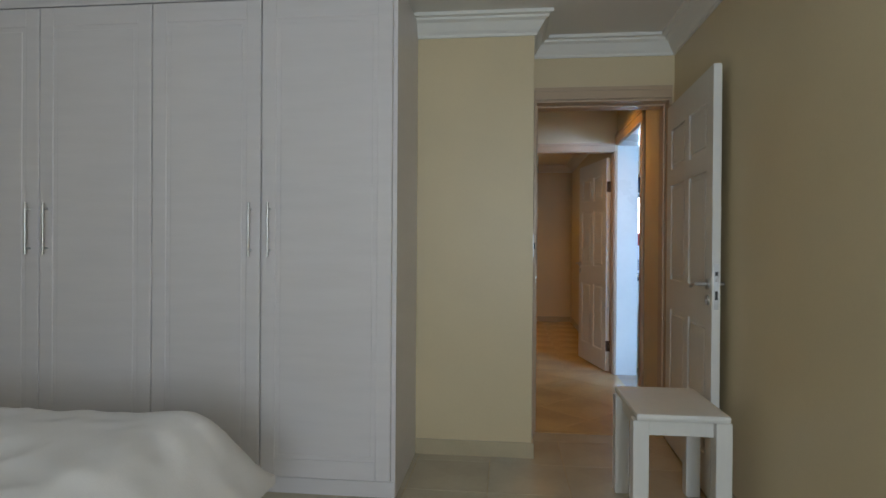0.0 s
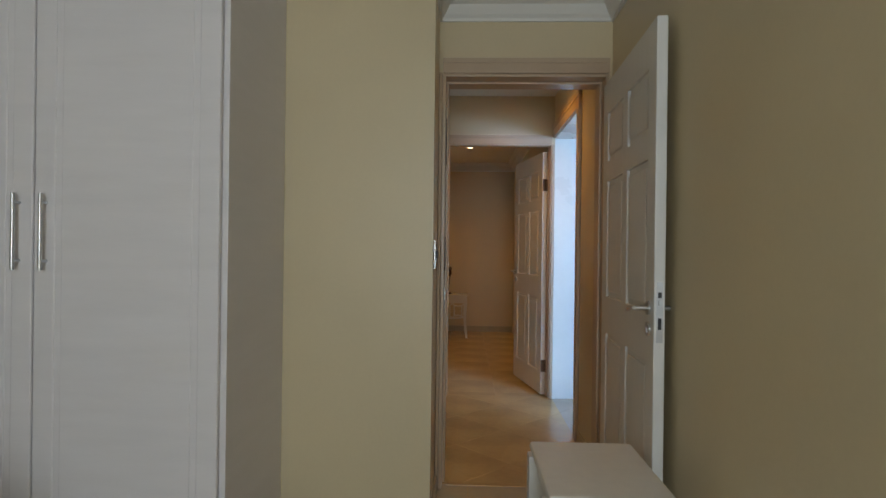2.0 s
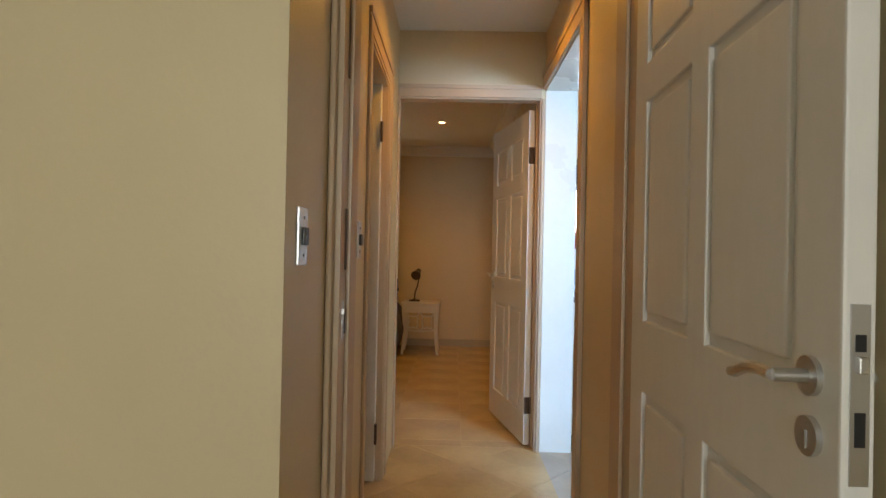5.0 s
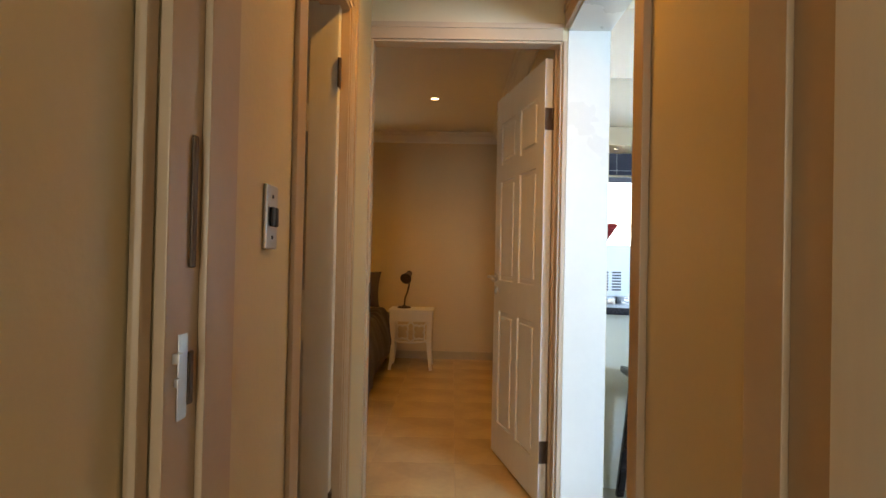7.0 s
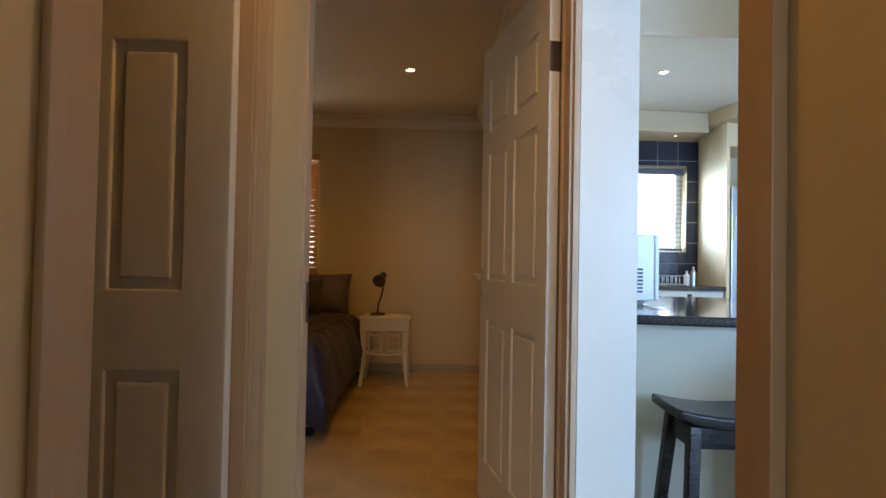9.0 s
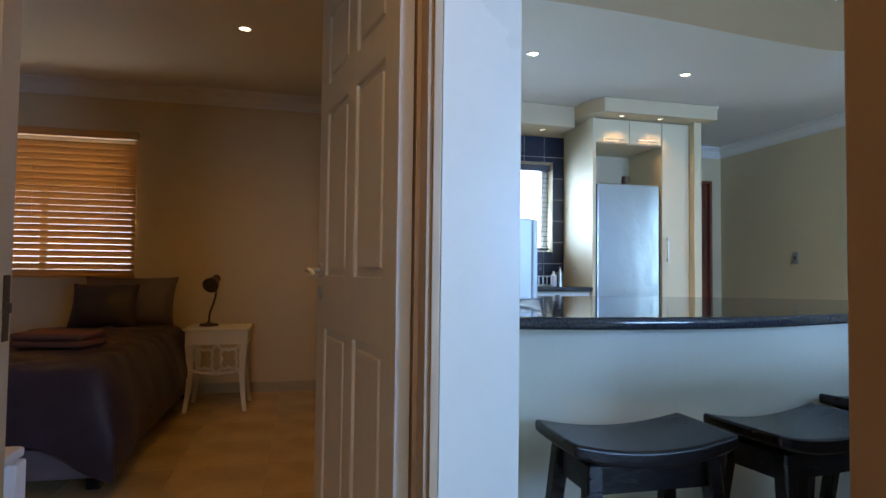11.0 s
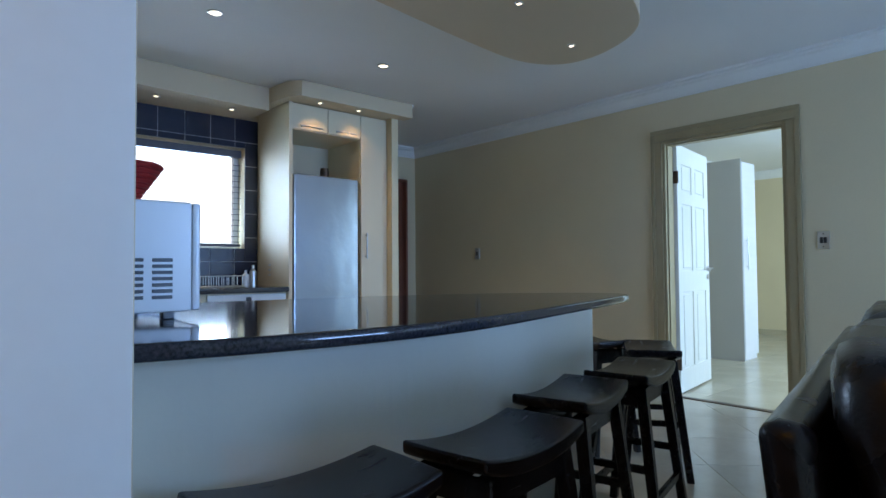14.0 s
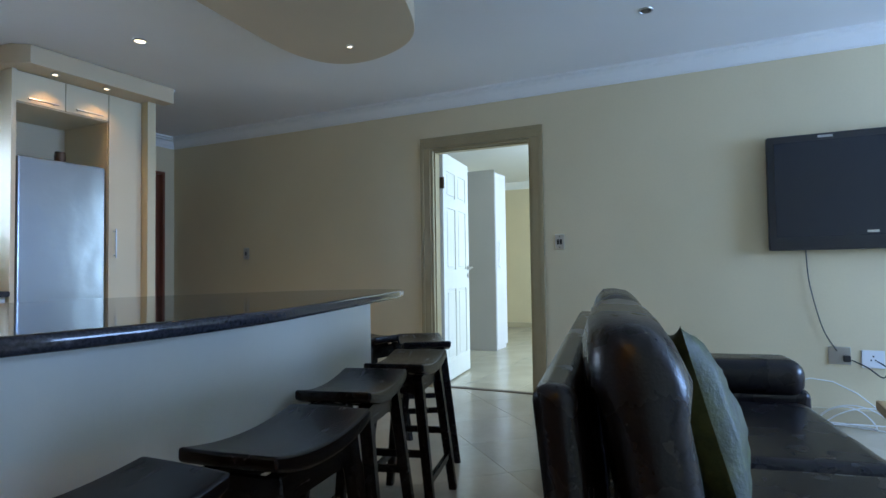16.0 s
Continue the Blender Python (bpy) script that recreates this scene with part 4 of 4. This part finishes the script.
def television():
    t = empty("television", pose(XE, 0, 0), "black flat television mounted on the wall", "television")
    y0, y1, z0, z1 = 3.22, 4.43, 1.09, 1.83
    boxes("bracket", BLACKP, [((-0.04, 3.6, 1.3), (0, 4.0, 1.6))], 0.003, t)
    boxes("housing", BLACKP, [((-0.10, y0, z0), (-0.041, y1, z1))], 0.012, t)
    boxes("screen", SCREEN, [((-0.103, y0 + 0.045, z0 + 0.085), (-0.0995, y1 - 0.045, z1 - 0.045))], 0, t)
    boxes("badge", STEEL, [((-0.1055, 3.84, z0 + 0.10), (-0.1035, 3.90, z0 + 0.115)), ((-0.1025, 4.06, z1 - 0.03), (-0.1005, 4.14, z1 - 0.015))], 0, t)
    return t


television()


def socket(y, z, material, label):
    s = empty("wall_socket", pose(XE, y, z, 0, 0, -90), label, "socket", "wall sockets")
    boxes("plate", material, [((-0.06, -0.010, -0.055), (0.06, 0, 0.055))], 0.004, s)
    bm = bmesh.new()
    for dx, dz in ((0, 0.018), (-0.011, -0.006), (0.011, -0.006)):
        add_cyl(bm, (dx, -0.0115, dz), (dx, -0.009, dz), 0.005)
    done("hole", bm, BLACKP if material is APPL else STEEL, s)


socket(4.055, 0.42, STEEL, "steel wall socket low on the wall")
socket(3.88, 0.405, APPL, "white wall socket low on the wall")
bm = bmesh.new()
add_tube(bm, [(XE - 0.02, 4.22 + a, z) for a, z in smooth_loop([(0.0, 1.12), (-0.012, 0.9), (-0.05, 0.7), (-0.09, 0.56), (-0.15, 0.45)], 4, False)], 0.004)
tagged(done("television_cable", bm, BLACKP, smooth=True), "black cable hanging below the television", "cable")
bm = bmesh.new()
add_box(bm, (XE - 0.055, 4.00, 0.385), (XE - 0.011, 4.04, 0.425), 0.008)
add_tube(bm, [(XE - 0.05, x, z) for x, z in smooth_loop([(4.0, 0.40), (3.92, 0.36), (3.84, 0.30), (3.82, 0.36), (3.87, 0.40)], 5, False)], 0.004)
tagged(done("plug_lead", bm, BLACKP, smooth=True), "black plug and lead in the socket", "cable")
bm = bmesh.new()
for k, (r0, dy) in enumerate(((0.20, 0.0), (0.15, 0.06), (0.24, -0.05))):
    add_tube(bm, [(XE - 0.14 - 0.05 * k + 0.08 * math.cos(a + k), 4.0 + dy + r0 * math.cos(a), 0.008 + 0.012 * k + 0.13 * max(0, math.sin(a)) ** 1.5) for a in np.linspace(0, 2 * math.pi, 36, endpoint=False)], 0.004, True, 6)
add_tube(bm, [(XE - 0.02, 4.30, 0.24), (XE - 0.03, 4.22, 0.27), (XE - 0.05, 4.10, 0.26), (XE - 0.07, 3.98, 0.20), (XE - 0.10, 3.86, 0.10)], 0.004)
tagged(done("coiled_cable", bm, APPL, smooth=True), "loose coil of white cable by the wall", "cable")


def sofa():
    s = empty("sofa", pose(2.89, 4.92, 0, 0, 0, 11), "dark brown leather sofa with padded back", "sofa")
    L = 1.80
    boxes("base", LEATHER, [((0, -0.88, 0.05), (L, -0.06, 0.30))], 0.03, s)
    each("foot", BLACKP, [((x, y, 0), (x + 0.06, y + 0.06, 0.051)) for x in (0.04, L - 0.1) for y in (-0.84, -0.15)], 0.004, s)
    bm = bmesh.new()
    sh = Matrix.Identity(4)
    sh[1][2] = 0.10
    add_box(bm, (0.0, -0.135, 0.06), (L, -0.06, 0.80), 0.03, 4, sh)
    tagged(done("back_shell", bm, LEATHER, s, True), "padded leather outer back")
    for a, b in ((0.015, 0.86), (0.88, 1.74)):
        bm = bmesh.new()
        n, k = 26, 24
        prev = None
        for i in range(n + 1):
            u = 0.5 - 0.5 * math.cos(math.pi * i / n)
            puff = (1 - abs(2 * u - 1) ** 5) ** 0.5
            end = 0.12 + 0.88 * min(1, puff * 1.7)
            ring = []
            for j in range(k):
                w = 2 * math.pi * j / k
                t, z = math.cos(w), math.sin(w)
                ex = lambda c: math.copysign(abs(c) ** 0.72, c)
                zz = 0.64 + ex(z) * (0.19 * end + 0.085 * puff)
                roll = 0.028 if zz > 0.76 else 0.0
                yy = -0.205 + ex(t) * (0.045 * end + (0.034 + roll) * puff) + (zz - 0.5) * 0.16
                wob = 0.012 * noise.noise(Vector((u * 5 + a * 3, w * 1.5, 1)))
                ring.append(bm.verts.new((a + (b - a) * u, yy + wob, zz + wob)))
            if prev:
                for j in range(k):
                    bm.faces.new((prev[j], prev[(j + 1) % k], ring[(j + 1) % k], ring[j]))
            else:
                bm.faces.new(ring[::-1])
            prev = ring
        bm.faces.new(prev)
        done("back_cushion", bm, LEATHER, s, True, flat=False)
        bm = bmesh.new()
        add_box(bm, (a, -0.90, 0.28), (b, -0.28, 0.44), 0.06, 5)
        done("seat_cushion", bm, LEATHER, s, True)
    bm = bmesh.new()
    add_box(bm, (L - 0.04, -0.92, 0.05), (L + 0.18, -0.02, 0.48), 0.04, 4)
    add_box(bm, (L - 0.06, -0.90, 0.44), (L + 0.20, -0.10, 0.60), 0.065, 6)
    done("armrest", bm, LEATHER, s, True)


sofa()
cushion("scatter_cushion", pose(3.485, 4.715, 0.64, -15, 8, 12), 0.38, 0.42, 0.17, GREENC, "green and gold brocade scatter cushion on the sofa", "cushion")


def coffee_table():
    t = empty("coffee_table", pose(4.45, 3.72, 0), "oak coffee table with open shelf", "coffee table")
    boxes("top", OAK, [((-0.5, -0.4, 0.39), (0.5, 0.4, 0.43))], 0.006, t)
    boxes("shelf", OAK, [((-0.45, -0.35, 0.10), (0.45, 0.35, 0.125))], 0.004, t)
    for x in (-0.46, 0.40):
        for y in (-0.36, 0.30):
            boxes("leg", OAK, [((x, y, 0), (x + 0.06, y + 0.06, 0.389))], 0.005, t)


coffee_table()

# ---- bright bedroom beyond ----
w = empty("wardrobe", pose(0, 0, 0), "white wardrobe, its shaded side coloured grey", "wardrobe")
boxes("body", WARD, [((8.70, 7.28, 0), (9.06, 8.298, 2.2))], 0.004, w)
# west face of the white wardrobe, coloured grey as if in shade
boxes("side_panel", SHADEB, [((8.672, 7.26, 0), (8.698, 8.298, 2.22))], 0.003, w)
for a, b in ((8.705, 9.055),):
    dd = boxes("door", WARD, [((a, 7.258, 0.06), (b, 7.279, 2.19))], 0.004, w)
bm = bmesh.new()
add_cyl(bm, (8.76, 7.23, 1.0), (8.76, 7.23, 1.35), 0.007)
for z in (1.03, 1.32):
    add_cyl(bm, (8.76, 7.23, z), (8.76, 7.258, z), 0.005)
done("handle", bm, STEEL, w, True)

# ---- outside ----
bm = bmesh.new()
add_box(bm, (-4, 13.0, -0.1), (8, 13.02, 5))
setting(done("backdrop", bm, HAZE), "bright hazy daylight outside the windows", "backdrop")
bm = bmesh.new()
bmesh.ops.create_grid(bm, x_segments=2, y_segments=2, size=600)
setting(done("ground", bm, GROUND, m=pose(0, 0, -0.16)), "dry pale ground outside", "ground")


# ---- wall tiles ----
def wall_tiles():
    parent = setting(boxes("trim_splashback", GROUTW, [((2.192, YN - 0.006, 0.90), (2.699, YN - 0.0005, 2.29)), ((3.971, YN - 0.006, 0.90), (4.084, YN - 0.0005, 2.29)), ((2.7, YN - 0.006, 0.90), (3.97, YN - 0.0005, 1.209)), ((2.7, YN - 0.006, 2.051), (3.97, YN - 0.0005, 2.29))], 0), "pale grout of the tiled splashback", "wall tiles")
    s, g = 0.2, 0.005
    for k in range(7):
        z0, z1 = 0.90 + k * s + g / 2, min(0.90 + (k + 1) * s - g / 2, 2.29)
        for i in range(10):
            x0, x1 = 4.084 - (i + 1) * s + g / 2, 4.084 - i * s - g / 2
            x0 = max(x0, 2.194)
            cells = [(x0, x1, z0, z1)]
            if x1 > 2.7 and x0 < 3.97 and z1 > 1.21 and z0 < 2.05:
                cells = []
                if x1 > 3.97:
                    cells.append((3.972, x1, z0, z1))
                if x0 < 2.7:
                    cells.append((x0, 2.698, z0, z1))
                a, b = max(x0, 2.7), min(x1, 3.97)
                if z0 < 1.208:
                    cells.append((a, b, z0, 1.208))
                if z1 > 2.052:
                    cells.append((a, b, 2.052, z1))
            for a, b, lo, hi in cells:
                if b - a > 0.01 and hi - lo > 0.008:
                    boxes("tile", NAVY, [((a, YN - 0.012, lo), (b, YN - 0.0055, hi))], 0.0015, parent, smooth=False)


wall_tiles()


# ---- floors ----
def clip(poly, x0, x1, y0, y1):
    for axis, lim, keep in ((0, x0, 1), (0, x1, -1), (1, y0, 1), (1, y1, -1)):
        out = []
        for i, p in enumerate(poly):
            q = poly[(i + 1) % len(poly)]
            a, b = (p[axis] - lim) * keep, (q[axis] - lim) * keep
            if a >= 0:
                out.append(p)
            if (a > 0 > b) or (a < 0 < b):
                t = a / (a - b)
                out.append((p[0] + (q[0] - p[0]) * t, p[1] + (q[1] - p[1]) * t))
        poly = out
        if len(poly) < 3:
            return []
    return poly


def area(p):
    return abs(sum(p[i][0] * p[(i + 1) % len(p)][1] - p[(i + 1) % len(p)][0] * p[i][1] for i in range(len(p)))) / 2


def floor(name, x0, x1, y0, y1, size, turn, material, ox, oy, label):
    f = boxes(name, GROUT, [((x0, y0, -0.15), (x1, y1, -0.0016))], 0)
    setting(f, label, "floor")
    c, s = math.cos(radians(turn)), math.sin(radians(turn))
    h = size / 2 - 0.0013
    whole = None
    n = int(max(x1 - x0, y1 - y0) / size * 1.5) + 3
    for i in range(-n, n):
        for j in range(-n, n):
            cx, cy = ox + (i * c - j * s) * size, oy + (i * s + j * c) * size
            sq = [(cx + (a * c - b * s) * h, cy + (a * s + b * c) * h) for a, b in ((-1, -1), (1, -1), (1, 1), (-1, 1))]
            p = clip(sq, x0, x1, y0, y1)
            if len(p) < 3 or area(p) < 0.0008:
                continue
            if area(p) > (2 * h) ** 2 - 1e-5 and len(p) == 4:
                m = pose(cx, cy, 0, 0, 0, turn)
                if whole is None:
                    bm = bmesh.new()
                    add_prism(bm, [(-h, -h), (h, -h), (h, h), (-h, h)], -0.006, 0, 0.0008, 1)
                    whole = done("tile", bm, material, f, m=m)
                else:
                    ob = new("tile", whole.data)
                    ob.parent, ob.matrix_basis = f, m
            else:
                bm = bmesh.new()
                add_prism(bm, [(a - cx, b - cy) for a, b in p], -0.006, 0)
                done("tile", bm, material, f, m=pose(cx, cy, 0))


floor("floor_bedroom", -3.0, 2.0, -2.3, 3.68, 0.40, 0, TILEG, 0.3, 0.1, "cream ceramic tiled floor")
floor("floor_corridor", 0.96, 2.0, 3.682, 5.56, 0.45, 45, TILE, 1.55, 4.3, "warm cream tiled floor laid diagonally")
floor("floor_second_bedroom", -1.8, 2.0, 5.562, YN, 0.45, 0, TILE, 1.32, 5.9, "warm cream ceramic tiled floor")
floor("floor_living", 2.0, XE + 0.07, 1.0, 10.15, 0.50, 45, TILEG, 5.4, 5.3, "pale ceramic tiled floor laid diagonally")
floor("floor_guest", XE + 0.072, 11.6, 4.2, 8.3, 0.50, 0, TILEG, 8, 6, "pale ceramic tiled floor")
floor("floor_washroom", -0.8, 0.958, 3.4, 5.5, 0.40, 0, TILE, 0, 4, "cream ceramic tiled floor")
boxes("threshold_strip", BROWNM, [((XE + 0.04, 6.08, 0), (XE + 0.10, 6.93, 0.006))], 0.002)
setting(bpy.data.objects["threshold_strip"], "dark metal threshold strip", "trim")
boxes("threshold_strip_bedroom", TILE, [((1.19, 3.66, 0), (1.96, 3.70, 0.005))], 0.002)
setting(bpy.data.objects["threshold_strip_bedroom"], "cream threshold strip", "trim")
